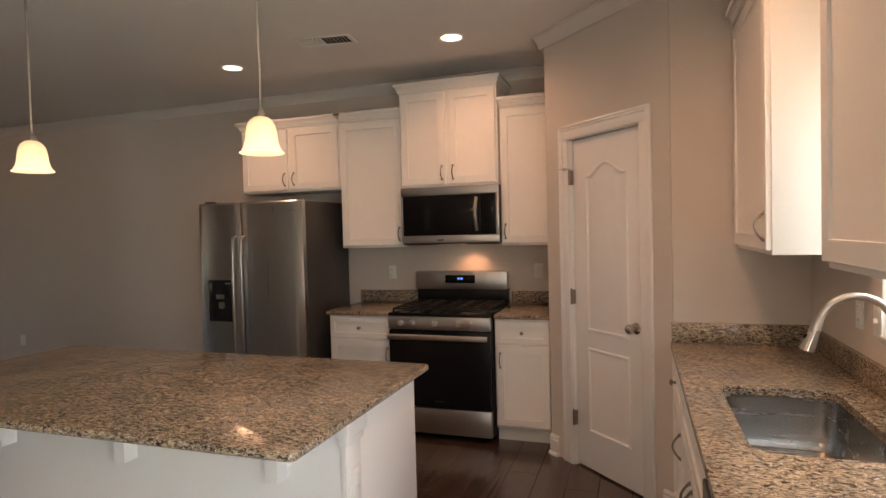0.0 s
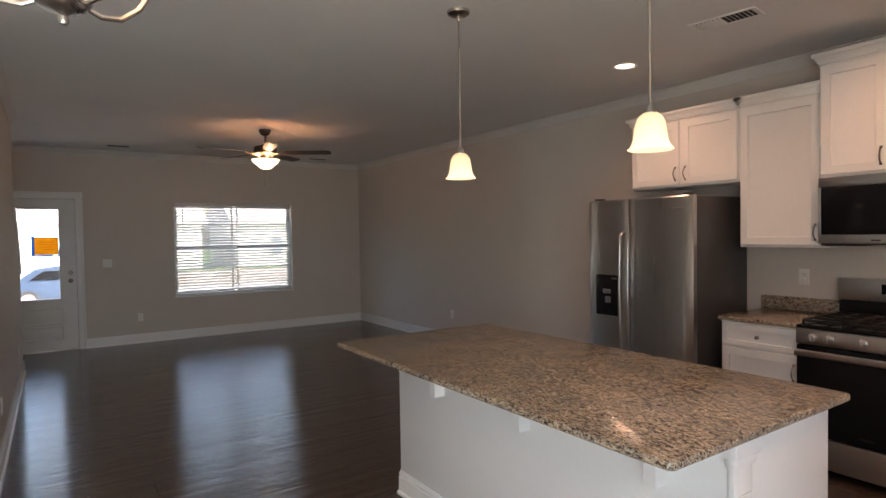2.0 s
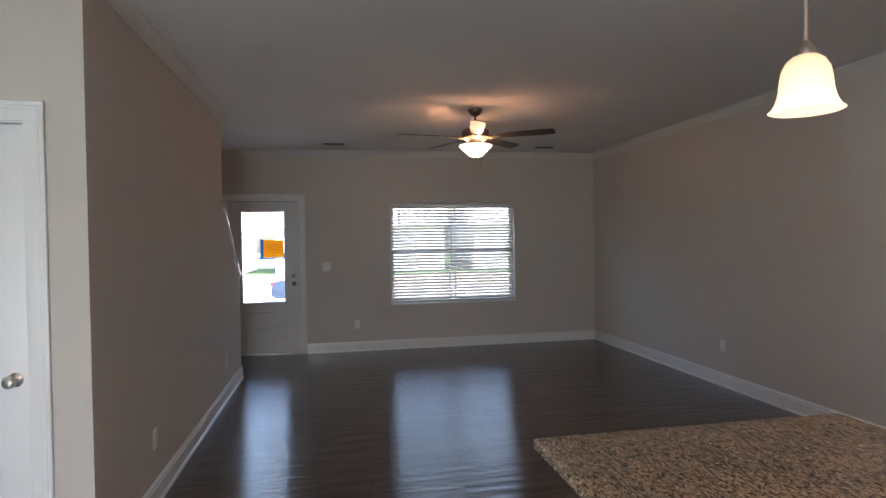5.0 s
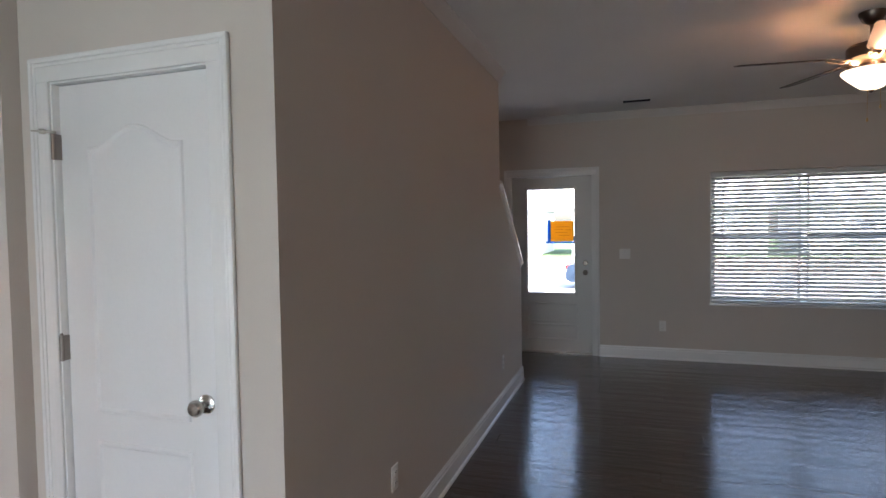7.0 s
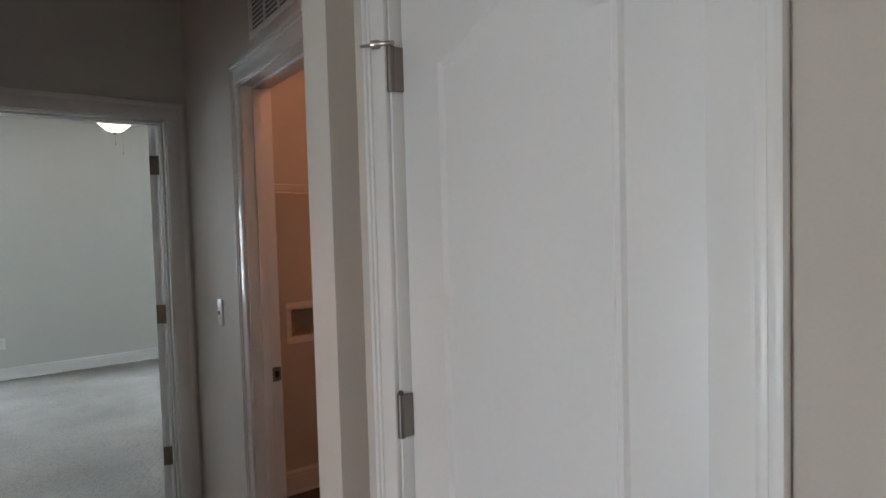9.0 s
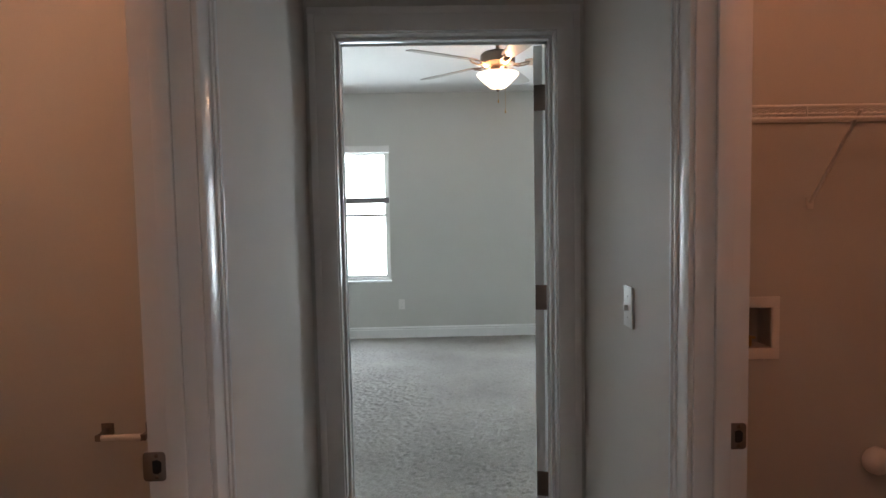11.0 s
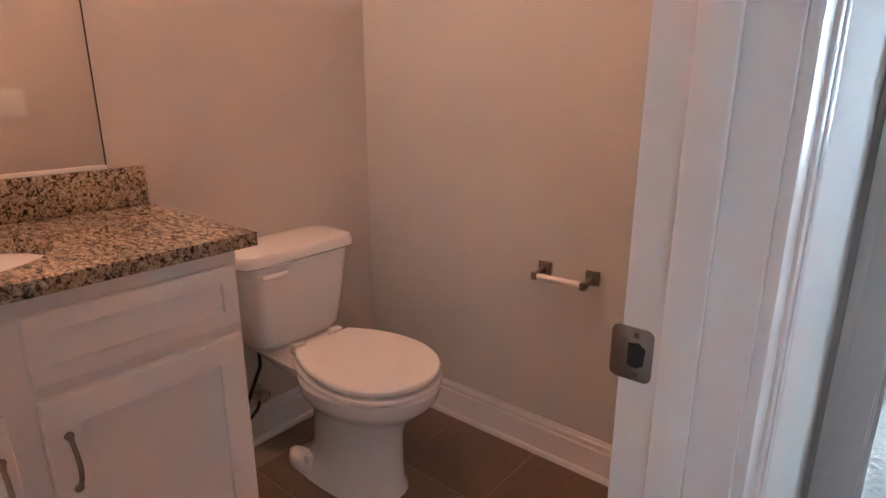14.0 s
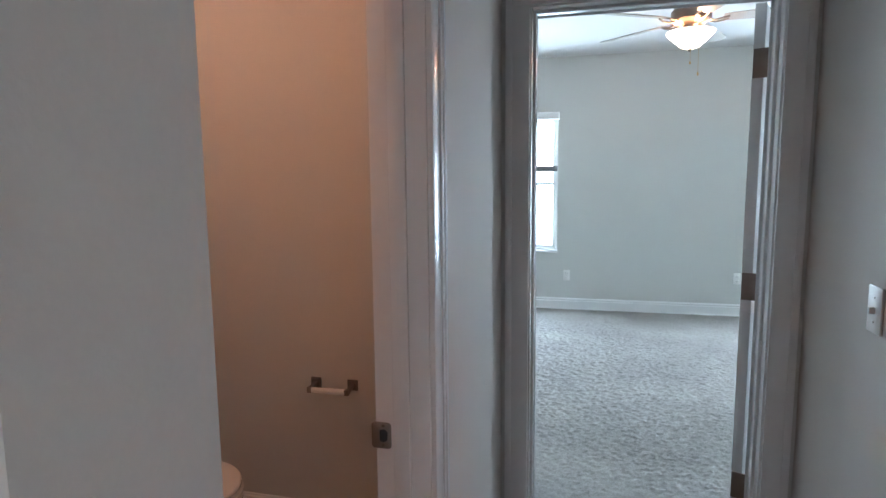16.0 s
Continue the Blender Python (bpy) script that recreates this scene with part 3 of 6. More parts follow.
# ---- kitchen ----
def handle(parent, x, y, z0, z1, out=-1):
    """A bowed bar pull, upright, on a door whose face is at y."""
    bm = bmesh.new()
    pts = arc_points((x, y + out * 0.004, z0), (x, y + out * 0.004, z1), (0, out * 0.028, 0), 10)
    tube(bm, pts, [0.0065] + [0.0045] * 9 + [0.0065], 8)
    for z in (z0, z1):
        lathe(bm, [(0.0085, 0), (0.0085, 0.003), (0.005, 0.006)], 10, (x, y, z), Matrix.Rotation(radians(90 if out < 0 else -90), 4, 'X'))
    return part("handle", bm, DULL_NICKEL, parent, "brushed nickel bow handle")


def knob(parent, x, y, z, r=0.014):
    bm = bmesh.new()
    lathe(bm, [(0.009, 0), (0.006, 0.005), (0.0055, 0.012), (r * 0.8, 0.016), (r, 0.021), (r * 0.85, 0.027), (r * 0.3, 0.030)], 14, (x, y, z), Matrix.Rotation(radians(90), 4, 'X'))
    return part("knob", bm, DULL_NICKEL, parent, "round nickel knob")


def shaker(name, parent, x0, z0, x1, z1, y=0.0, rail=0.055, t=0.019, mat=None):
    """A shaker front: four rails round a recessed panel. Its face is at y - t."""
    f = y - t

    def outline(k, yy):
        return [(x0 + k, yy, z0 + k), (x1 - k, yy, z0 + k), (x1 - k, yy, z1 - k), (x0 + k, yy, z1 - k)]
    bm = bmesh.new()
    loft(bm, [outline(0, y), outline(0, f + 0.003), outline(0.003, f), outline(rail, f), outline(rail + 0.0015, f + 0.009), outline(rail + 0.003, f + 0.0095)])
    return part(name, bm, mat or CAB, parent)


def upper_cabinet(x0, x1, z0, z1, doors, depth, label, at=(0, 4.33), turn=0, pulls=(), crown=True):
    c = thing("wall_cabinet", (at[0] + (x0 if turn == 0 else 0), at[1] - (0 if turn == 0 else x0), z0), label, "cabinet", turn, "kitchen wall cabinets")
    w, h = x1 - x0, z1 - z0
    part("body", boxes((0, 0, 0, w, depth, h), bevel=0.002), CAB, c)
    n = doors
    for i in range(n):
        a, b = 0.008 + i * (w / n), (i + 1) * (w / n) - 0.008
        if n == 2:
            a, b = (0.012, w / 2 - 0.016) if i == 0 else (w / 2 + 0.016, w - 0.012)
        d = shaker("door", c, a, 0.018, b, h - 0.03)
        side = pulls[i]
        handle(d, (b - 0.028) if side == "r" else (a + 0.028), -0.019, 0.055, 0.155)
    if crown:
        bm = bmesh.new()
        for i, (g, zz) in enumerate(((0.006, 0), (0.012, 0.012), (0.020, 0.03), (0.034, 0.044))):
            box(bm, -g * (0 if turn else 1), -g - 0.012, h - 0.012 + zz, w + g * (0 if turn else 1), depth - 0.01, h + zz + 0.014, 0.003)
        part("crown", bm, CAB, c)
    return c


upper_cabinet(-2.68, -1.735, 1.85, 2.40, 2, 0.335, "white shaker wall cabinet above the refrigerator", pulls=("r", "l"))
upper_cabinet(-1.732, -1.187, 1.372, 2.40, 1, 0.335, "tall white shaker wall cabinet beside the microwave", pulls=("r",))
upper_cabinet(-1.184, -0.418, 1.825, 2.56, 2, 0.385, "white shaker wall cabinet above the microwave", at=(0, 4.28), pulls=("r", "l"))
upper_cabinet(-0.415, -0.024, 1.372, 2.40, 1, 0.335, "narrow white shaker wall cabinet by the pantry", pulls=("l",))
upper_cabinet(-3.235, -2.49, 1.372, 2.44, 1, 0.305, "white shaker wall cabinet above the sink counter", at=(1.0, 0), turn=-90, pulls=("r",))
upper_cabinet(-1.84, -1.28, 1.372, 2.44, 1, 0.305, "white shaker wall cabinet beside the sink window", at=(1.0, 0), turn=-90, pulls=("r",))
bm = boxes((0, 0, 0, 0.008, 0.003, 0.022), bevel=0.001)
single("cabinet_tape_mark", bm, BLUE_TAPE, "small blue tape mark on a white cabinet", "tape", (-0.41, 4.325, 2.17))


def base_cabinet(x0, x1, at, turn, label, fronts, depth=0.60, top=0.868):
    """fronts: rows (kind, x from, x to, z from, z to, pull)."""
    c = thing("base_cabinet", (at[0] + (x0 if turn == 0 else 0), at[1] - (0 if turn == 0 else x0), 0), label, "cabinet", turn, "kitchen base cabinets")
    w = x1 - x0
    part("body", boxes((0, 0, 0.10, w, depth, top), bevel=0.002), CAB, c)
    part("toe_kick", boxes((0, 0.055, 0, w, depth, 0.10)), CAB, c)
    for kind, a, b, z0, z1, pull in fronts:
        f = shaker(kind, c, a, z0, b, z1, rail=0.05 if kind == "door" else 0.038)
        if pull == "k":
            knob(f, (a + b) / 2, -0.019, (z0 + z1) / 2)
        elif pull == "l":
            handle(f, a + 0.027, -0.019, z1 - 0.155, z1 - 0.055)
        elif pull == "r":
            handle(f, b - 0.027, -0.019, z1 - 0.155, z1 - 0.055)
    return c


base_cabinet(-1.72, -1.195, (0, 4.06), 0, "white shaker base cabinet between refrigerator and range",
             [("drawer", 0.012, 0.513, 0.70, 0.855, "k"), ("door", 0.012, 0.513, 0.12, 0.685, "r")])
base_cabinet(-0.417, -0.024, (0, 4.06), 0, "white shaker base cabinet beside the pantry",
             [("drawer", 0.012, 0.381, 0.70, 0.855, "k"), ("door", 0.012, 0.381, 0.12, 0.685, "l")])
base_cabinet(-3.235, -2.62, (0.715, 0), -90, "white shaker base cabinet at the counter end",
             [("drawer", 0.012, 0.60, 0.70, 0.855, "k"), ("door", 0.012, 0.60, 0.12, 0.685, "r")])
base_cabinet(-2.617, -1.70, (0.715, 0), -90, "white shaker sink base cabinet",
             [("drawer", 0.012, 0.905, 0.70, 0.855, ""), ("door", 0.012, 0.452, 0.12, 0.685, "r"), ("door", 0.465, 0.905, 0.12, 0.685, "l")], top=0.66)

dw = thing("dishwasher", (0.715, 1.697, 0), "stainless steel dishwasher under the sink counter", "dishwasher", -90)
part("body", boxes((0, 0.0, 0.10, 0.60, 0.57, 0.865), bevel=0.003), FRIDGE_SIDE, dw)
part("front_panel", boxes((0.005, -0.03, 0.12, 0.595, 0, 0.76), bevel=0.006), STEEL, dw)
part("control_strip", boxes((0.005, -0.03, 0.765, 0.595, 0, 0.86), bevel=0.006), BLACK, dw, "black control strip")
part("toe_panel", boxes((0.01, 0.04, 0.0, 0.59, 0.06, 0.10)), BLACK, dw)
base_cabinet(-1.094, -0.70, (0.715, 0), -90, "white shaker base cabinet beside the dishwasher",
             [("drawer", 0.012, 0.38, 0.70, 0.855, "k"), ("door", 0.012, 0.38, 0.12, 0.685, "l")])


def slab(name, rows, label, at=(0, 0, 0)):
    c = thing(name, at, label, "countertop")
    for nm, r, bv in rows:
        part(nm, boxes(r, bevel=bv, seg=3), GRANITE, c)
    return c


slab("countertop", [("slab", (-1.735, 4.03, 0.87, -1.195, 4.668, 0.90), 0.006), ("backsplash", (-1.75, 4.648, 0.901, -1.2, 4.669, 1.0), 0.003)], "speckled granite countertop beside the range")
slab("countertop", [("slab", (-0.417, 4.03, 0.87, -0.022, 4.668, 0.90), 0.006), ("backsplash", (-0.417, 4.648, 0.901, -0.045, 4.669, 1.0), 0.003),
                    ("side_splash", (-0.042, 4.05, 0.901, -0.0215, 4.668, 1.0), 0.003)], "speckled granite countertop beside the pantry")

# sink counter: a slab round the undermount bowl
SX0, SX1, SY0, SY1 = 0.815, 1.175, 1.78, 2.43


def rounded(x0, y0, x1, y1, r, z, n=6):
    pts = []
    for cx, cy, a in ((x1 - r, y1 - r, 0), (x0 + r, y1 - r, 90), (x0 + r, y0 + r, 180), (x1 - r, y0 + r, 270)):
        for i in range(n + 1):
            t = radians(a + 90 * i / n)
            pts.append((cx + r * math.cos(t), cy + r * math.sin(t), z))
    return pts


counter = thing("sink_countertop", (0, 0, 0), "speckled granite countertop with undermount sink cutout", "countertop")
outer0, n_in = (0.69, 0.70, 1.308, 3.238), 7
bm = bmesh.new()


def ring_on(rect, hole, z):
    """Points of the outer rectangle matched to the hole's outline."""
    cx, cy = (SX0 + SX1) / 2, (SY0 + SY1) / 2
    res = []
    for x, y, _ in hole:
        dx, dy = x - cx, y - cy
        s = min(((rect[2] - cx) / dx) if dx > 1e-9 else ((rect[0] - cx) / dx if dx < -1e-9 else 1e9), ((rect[3] - cy) / dy) if dy > 1e-9 else ((rect[1] - cy) / dy if dy < -1e-9 else 1e9))
        res.append((cx + dx * s, cy + dy * s, z))
    return res


loft(bm, [rounded(SX0, SY0, SX1, SY1, 0.06, 0.875), rounded(SX0, SY0, SX1, SY1, 0.06, 0.902), rounded(SX0 - 0.003, SY0 - 0.003, SX1 + 0.003, SY1 + 0.003, 0.062, 0.905),
          rounded(SX0 - 0.05, SY0 - 0.05, SX1 + 0.05, SY1 + 0.05, 0.08, 0.905), rounded(SX0 - 0.05, SY0 - 0.05, SX1 + 0.05, SY1 + 0.05, 0.08, 0.875)], closed=True)
A0, A1, B0, B1 = SX0 - 0.05, SX1 + 0.05, SY0 - 0.05, SY1 + 0.05
part("slab", bm, GRANITE, counter)
bm = bmesh.new()
corner = rounded(A0, B0, A1, B1, 0.08, 0.905)
rect = (0.69, B0 - 0.12, 1.308, B1 + 0.12)
loft(bm, [corner, ring_on(rect, corner, 0.905), ring_on(rect, corner, 0.875), [(x, y, 0.875) for x, y, _ in corner]], closed=True)
part("slab_surround", bm, GRANITE, counter)
part("slab_end", boxes((0.69, B1 + 0.1195, 0.875, 1.308, 3.238, 0.905)), GRANITE, counter)
part("slab_end", boxes((0.69, 0.70, 0.875, 1.308, B0 - 0.1195, 0.905)), GRANITE, counter)
part("backsplash", boxes((1.288, 0.70, 0.906, 1.309, 3.217, 1.005), bevel=0.003), GRANITE, counter)
part("end_splash", boxes((0.695, 3.218, 0.906, 1.309, 3.239, 1.005), bevel=0.003), GRANITE, counter)

sink = thing("kitchen_sink", ((SX0 + SX1) / 2, (SY0 + SY1) / 2, 0.68), "single-bowl satin stainless undermount sink", "sink")
hx, hy = (SX1 - SX0) / 2 + 0.008, (SY1 - SY0) / 2 + 0.008
bm = bmesh.new()
loft(bm, [rounded(-hx - 0.012, -hy - 0.012, hx + 0.012, hy + 0.012, 0.075, 0.194), rounded(-hx, -hy, hx, hy, 0.065, 0.194), rounded(-hx + 0.006, -hy + 0.006, hx - 0.006, hy - 0.006, 0.07, 0.05),
          rounded(-hx + 0.02, -hy + 0.02, hx - 0.02, hy - 0.02, 0.07, 0.018), rounded(-hx + 0.05, -hy + 0.05, hx - 0.05, hy - 0.05, 0.06, 0.008),
          rounded(-0.03, -0.03, 0.03, 0.03, 0.028, 0.002), rounded(-0.03, -0.03, 0.03, 0.03, 0.028, -0.008), rounded(-hx - 0.012, -hy - 0.012, hx + 0.012, hy + 0.012, 0.075, -0.010)], closed=True)
part("bowl", bm, SINK_STEEL, sink)
bm = bmesh.new()
lathe(bm, [(0.044, 0.004), (0.044, 0.008), (0.03, 0.006), (0.028, 0.003), (0.004, 0.003)], 20)
part("drain", bm, NICKEL, sink, "round steel drain")

faucet = thing("kitchen_faucet", (1.235, 2.105, 0.905), "brushed nickel gooseneck pull-down kitchen faucet", "faucet")
bm = bmesh.new()
lathe(bm, [(0.027, 0), (0.027, 0.006), (0.022, 0.012), (0.0205, 0.09), (0.0165, 0.105), (0.0165, 0.115)], 20)
part("base", bm, NICKEL, faucet)
pts = [(0, 0, 0.11), (0, 0, 0.26)] + [(-0.095 + 0.095 * math.cos(a), 0, 0.27 + 0.095 * math.sin(a)) for a in [radians(k) for k in range(0, 151, 15)]][1:] + [(-0.190, 0, 0.293)]
bm = bmesh.new()
tube(bm, pts, 0.0115, 14)
part("neck", bm, NICKEL, faucet)
bm = bmesh.new()
lathe(bm, [(0.0125, 0.0), (0.015, -0.02), (0.016, -0.05), (0.021, -0.085), (0.022, -0.10), (0.018, -0.102), (0.004, -0.1)], 18, (-0.189, 0, 0.296), Matrix.Rotation(radians(20), 4, 'Y'))
head = part("spray_head", bm, NICKEL, faucet, "flared spray head")
bm = boxes((-0.230, -0.006, 0.232, -0.220, 0.006, 0.252), bevel=0.002)
part("button", bm, BLACK, head)
bm = bmesh.new()
tube(bm, [(0, -0.018, 0.06), (0, -0.045, 0.075), (0, -0.10, 0.105)], [0.009, 0.008, 0.006], 10)
part("lever", bm, NICKEL, faucet)

# range
rng = thing("gas_range", (-1.192, 3.985, 0), "stainless steel gas range with black oven door", "range")
RW = 0.765
part("body", boxes((0, 0.03, 0.03, RW, 0.66, 0.885), bevel=0.004), BLACK, rng)
part("cooktop", boxes((0, -0.005, 0.885, RW, 0.60, 0.908), bevel=0.006), BLACK, rng)
for x in (0.06, RW - 0.06):
    for y in (0.08, 0.58):
        bm = bmesh.new()
        lathe(bm, [(0.018, 0), (0.018, 0.02), (0.012, 0.03)], 10, (x, y, 0))
        part("foot", bm, BLACK, rng)
part("control_panel", boxes((0.002, -0.018, 0.79, RW - 0.002, 0.03, 0.884), bevel=0.006), STEEL, rng)
for x in (0.10, 0.19, 0.36, 0.535, 0.63):
    bm = bmesh.new()
    lathe(bm, [(0.026, 0), (0.026, 0.006), (0.021, 0.010), (0.020, 0.032), (0.015, 0.036), (0.002, 0.036)], 18, (x, -0.018, 0.838), Matrix.Rotation(radians(90), 4, 'X'))
    box(bm, x - 0.005, -0.060, 0.818, x + 0.005, -0.045, 0.858, 0.003)
    part("knob", bm, STEEL, rng, "round steel burner knob")
door = part("oven_door", boxes((0.004, -0.012, 0.235, RW - 0.004, 0.03, 0.782), bevel=0.006), BLACK_GLASS, rng, "black glass oven door")
bm = bmesh.new()
box(bm, 0.012, -0.068, 0.722, RW - 0.012, -0.046, 0.762, 0.009, 3)
for x in (0.05, RW - 0.08):
    box(bm, x, -0.05, 0.73, x + 0.03, -0.010, 0.755, 0.004)
part("oven_handle", bm, STEEL, door, "stainless bar handle")
part("logo_plate", boxes((RW / 2 - 0.035, -0.0135, 0.275, RW / 2 + 0.035, -0.0118, 0.287), bevel=0.001), IRON, door)
part("drawer", boxes((0.004, -0.012, 0.045, RW - 0.004, 0.03, 0.228), bevel=0.006), STEEL, rng, "stainless bottom drawer")
guard = part("backguard", boxes((0.005, 0.59, 0.90, RW - 0.005, 0.665, 1.02), bevel=0.003), BLACK, rng)
panel = part("back_panel", boxes((0.003, 0.565, 1.02, RW - 0.003, 0.66, 1.165), bevel=0.008), STEEL, rng, "stainless back control panel")
part("display", boxes((0.255, 0.562, 1.07, 0.505, 0.5655, 1.135), bevel=0.001), BLACK_GLASS, panel, "black clock display")
part("clock_digits", boxes((0.36, 0.5612, 1.10, 0.378, 0.5622, 1.114), (0.384, 0.5612, 1.10, 0.402, 0.5622, 1.114)), DISPLAY, panel, "small blue clock digits")
for gx in (0.015, 0.262, 0.509):
    bm = bmesh.new()
    g0, g1 = gx + 0.004, gx + 0.237
    for a in (g0, g1 - 0.012):
        box(bm, a, 0.03, 0.925, a + 0.012, 0.555, 0.938, 0.003)
    for b in (0.03, 0.165, 0.29, 0.415, 0.543):
        box(bm, g0, b, 0.925, g1, b + 0.012, 0.938, 0.003)
    box(bm, (g0 + g1) / 2 - 0.006, 0.03, 0.925, (g0 + g1) / 2 + 0.006, 0.555, 0.940, 0.003)
    for a in (g0, g1 - 0.012):
        for b in (0.03, 0.543):
            box(bm, a, b, 0.907, a + 0.012, b + 0.012, 0.927)
    part("grate", bm, IRON, rng, "cast iron burner grate")
for bx_, by_ in ((0.13, 0.15), (0.13, 0.43), (0.382, 0.29), (0.63, 0.15), (0.63, 0.43)):
    bm = bmesh.new()
    lathe(bm, [(0.05, 0.907), (0.05, 0.913), (0.036, 0.915), (0.036, 0.921), (0.03, 0.923), (0.002, 0.923)], 18, (bx_, by_, 0))
    part("burner", bm, IRON, rng)

# microwave
mw = thing("microwave", (-1.178, 4.255, 1.392), "stainless steel over-the-range microwave", "microwave")
MW, MH = 0.765, 0.43
part("body", boxes((0, 0.02, 0, MW, 0.412, MH), bevel=0.004), FRIDGE_SIDE, mw)
part("top_trim", boxes((0, -0.012, MH - 0.062, MW, 0.02, MH), bevel=0.004), STEEL, mw, "stainless top strip")
part("bottom_trim", boxes((0, -0.012, 0.012, MW, 0.02, 0.066), bevel=0.004), STEEL, mw, "stainless bottom strip")
part("side_trim", boxes((0, -0.012, 0.066, 0.014, 0.02, MH - 0.062), bevel=0.003), STEEL, mw)
part("side_trim", boxes((MW - 0.022, -0.012, 0.066, MW, 0.02, MH - 0.062), bevel=0.003), STEEL, mw)
mdoor = part("door", boxes((0.014, -0.010, 0.067, 0.635, 0.02, MH - 0.063), bevel=0.004), BLACK_GLASS, mw, "black glass microwave door")
part("keypad", boxes((0.638, -0.010, 0.067, MW - 0.022, 0.02, MH - 0.063), bevel=0.004), BLACK_GLASS, mw, "black glass keypad")
bm = bmesh.new()
tube(bm, arc_points((0.60, -0.012, 0.10), (0.60, -0.012, MH - 0.09), (0, -0.045, 0), 12), 0.013, 12)
part("handle", bm, STEEL, mdoor, "bowed stainless handle")
part("logo_plate", boxes((0.29, -0.0135, 0.028, 0.34, -0.0115, 0.036)), IRON, mw)
for x in (0.02, 0.51):
    part("vent_grille", boxes((x, 0.03, -0.006, x + 0.23, 0.16, 0.001), bevel=0.002), BLACK, mw)
part("cooking_light", boxes((0.42, 0.17, -0.004, 0.50, 0.22, 0.001), bevel=0.001), glow("warm_hood_light_lens", (1, 0.7, 0.4), 2.0), mw, "lit cooking light lens")

# refrigerator
fr = thing("refrigerator", (-2.800, 3.895, 0), "stainless side-by-side refrigerator with water dispenser", "refrigerator")
FW, FH = 0.955, 1.755
part("body", boxes((0.004, 0.075, 0.03, FW - 0.004, 0.745, FH - 0.004), bevel=0.006), FRIDGE_SIDE, fr, "dark grey painted cabinet")
for x0, x1, nm in ((0, 0.402, "freezer_door"), (0.409, FW, "fridge_door")):
    # doors with a gently bowed face
    bm = bmesh.new()
    rings = []
    k = 14
    for i in range(k + 1):
        u = i / k
        bow = 0.018 * (1 - (2 * u - 1) ** 2)
        edge = 0.012 if i in (0, k) else 0
        x = x0 + (x1 - x0) * u
        rings.append([(x, 0.066, 0.07), (x, 0.018 - bow + edge, 0.07), (x, 0.010 - bow + edge, 0.08), (x, 0.010 - bow + edge, FH - 0.012), (x, 0.020 - bow + edge, FH), (x, 0.066, FH)])
    loft(bm, rings)
    d = part(nm, bm, STEEL, fr, "brushed stainless door")
    hx_ = 0.368 if nm == "freezer_door" else 0.446
    bm = bmesh.new()
    tube(bm, [(hx_, 0.005, 0.44), (hx_, -0.03, 0.46)] + [Vector((hx_, -0.045 - 0.012 * math.sin(math.pi * i / 10), 0.48 + 0.98 * i / 10)) for i in range(11)] + [(hx_, -0.03, 1.475), (hx_, 0.005, 1.49)], 0.012, 10)
    part("handle", bm, STEEL, d, "long bowed stainless handle")
    if nm == "freezer_door":
        disp = part("dispenser", boxes((0.095, -0.016, 0.82, 0.325, 0.002, 1.15), bevel=0.01), BLACK, d, "black ice and water dispenser")
        part("paddle", boxes((0.18, -0.032, 1.00, 0.25, -0.014, 1.035), (0.205, -0.034, 0.925, 0.25, -0.014, 0.975), bevel=0.005), STEEL, disp)
        part("badge", boxes((0.26, -0.0175, 1.118, 0.31, -0.0155, 1.128)), STEEL, disp)
    else:
        part("badge", boxes((0.80, -0.006, 1.655, 0.89, 0.004, 1.668), bevel=0.002), NICKEL, d)
part("kick_grille", boxes((0.01, 0.05, 0.0, FW - 0.01, 0.10, 0.066), bevel=0.003), BLACK, fr)
for x in (0.05, FW - 0.09):
    part("hinge_cap", boxes((x, 0.03, FH, x + 0.05, 0.11, FH + 0.018), bevel=0.005), FRIDGE_SIDE, fr)

# island
isl = thing("kitchen_island", (0, 0, 0), "white panelled kitchen island with corbels", "island")
IX0, IX1, IY0, IY1 = -2.36, -0.375, 1.80, 2.42
part("body", boxes((IX0, IY0, 0, IX1, IY1, 0.884), bevel=0.003), CAB, isl)
part("corner_post", boxes((IX1 - 0.01, IY0 - 0.012, 0, IX1 + 0.012, IY0 + 0.09, 0.884), bevel=0.004), CAB, isl)
part("post_cap", boxes((IX1 - 0.02, IY0 - 0.03, 0.83, IX1 + 0.03, IY0 + 0.11, 0.884), (IX1 - 0.015, IY0 - 0.02, 0.80, IX1 + 0.021, IY0 + 0.10, 0.832), bevel=0.006), CAB, isl)
bm = bmesh.new()
for p0, p1, o in (((IX0, IY0), (IX1, IY0), (0, -1, 0)), ((IX1, IY0), (IX1, IY1), (1, 0, 0)), ((IX0, IY0), (IX0, IY1), (-1, 0, 0))):
    strip(bm, (*p0, 0), (*p1, 0), o, BASE_PROFILE)
part("base_moulding", bm, CAB, isl)
bm = boxes((IX0 + 0.02, IY1, 0.12, IX0 + 0.66, IY1 + 0.019, 0.86), (IX0 + 0.68, IY1, 0.12, IX0 + 1.33, IY1 + 0.019, 0.86), (IX0 + 1.35, IY1, 0.12, IX1 - 0.02, IY1 + 0.019, 0.86), bevel=0.004)
part("door_fronts", bm, CAB, isl)


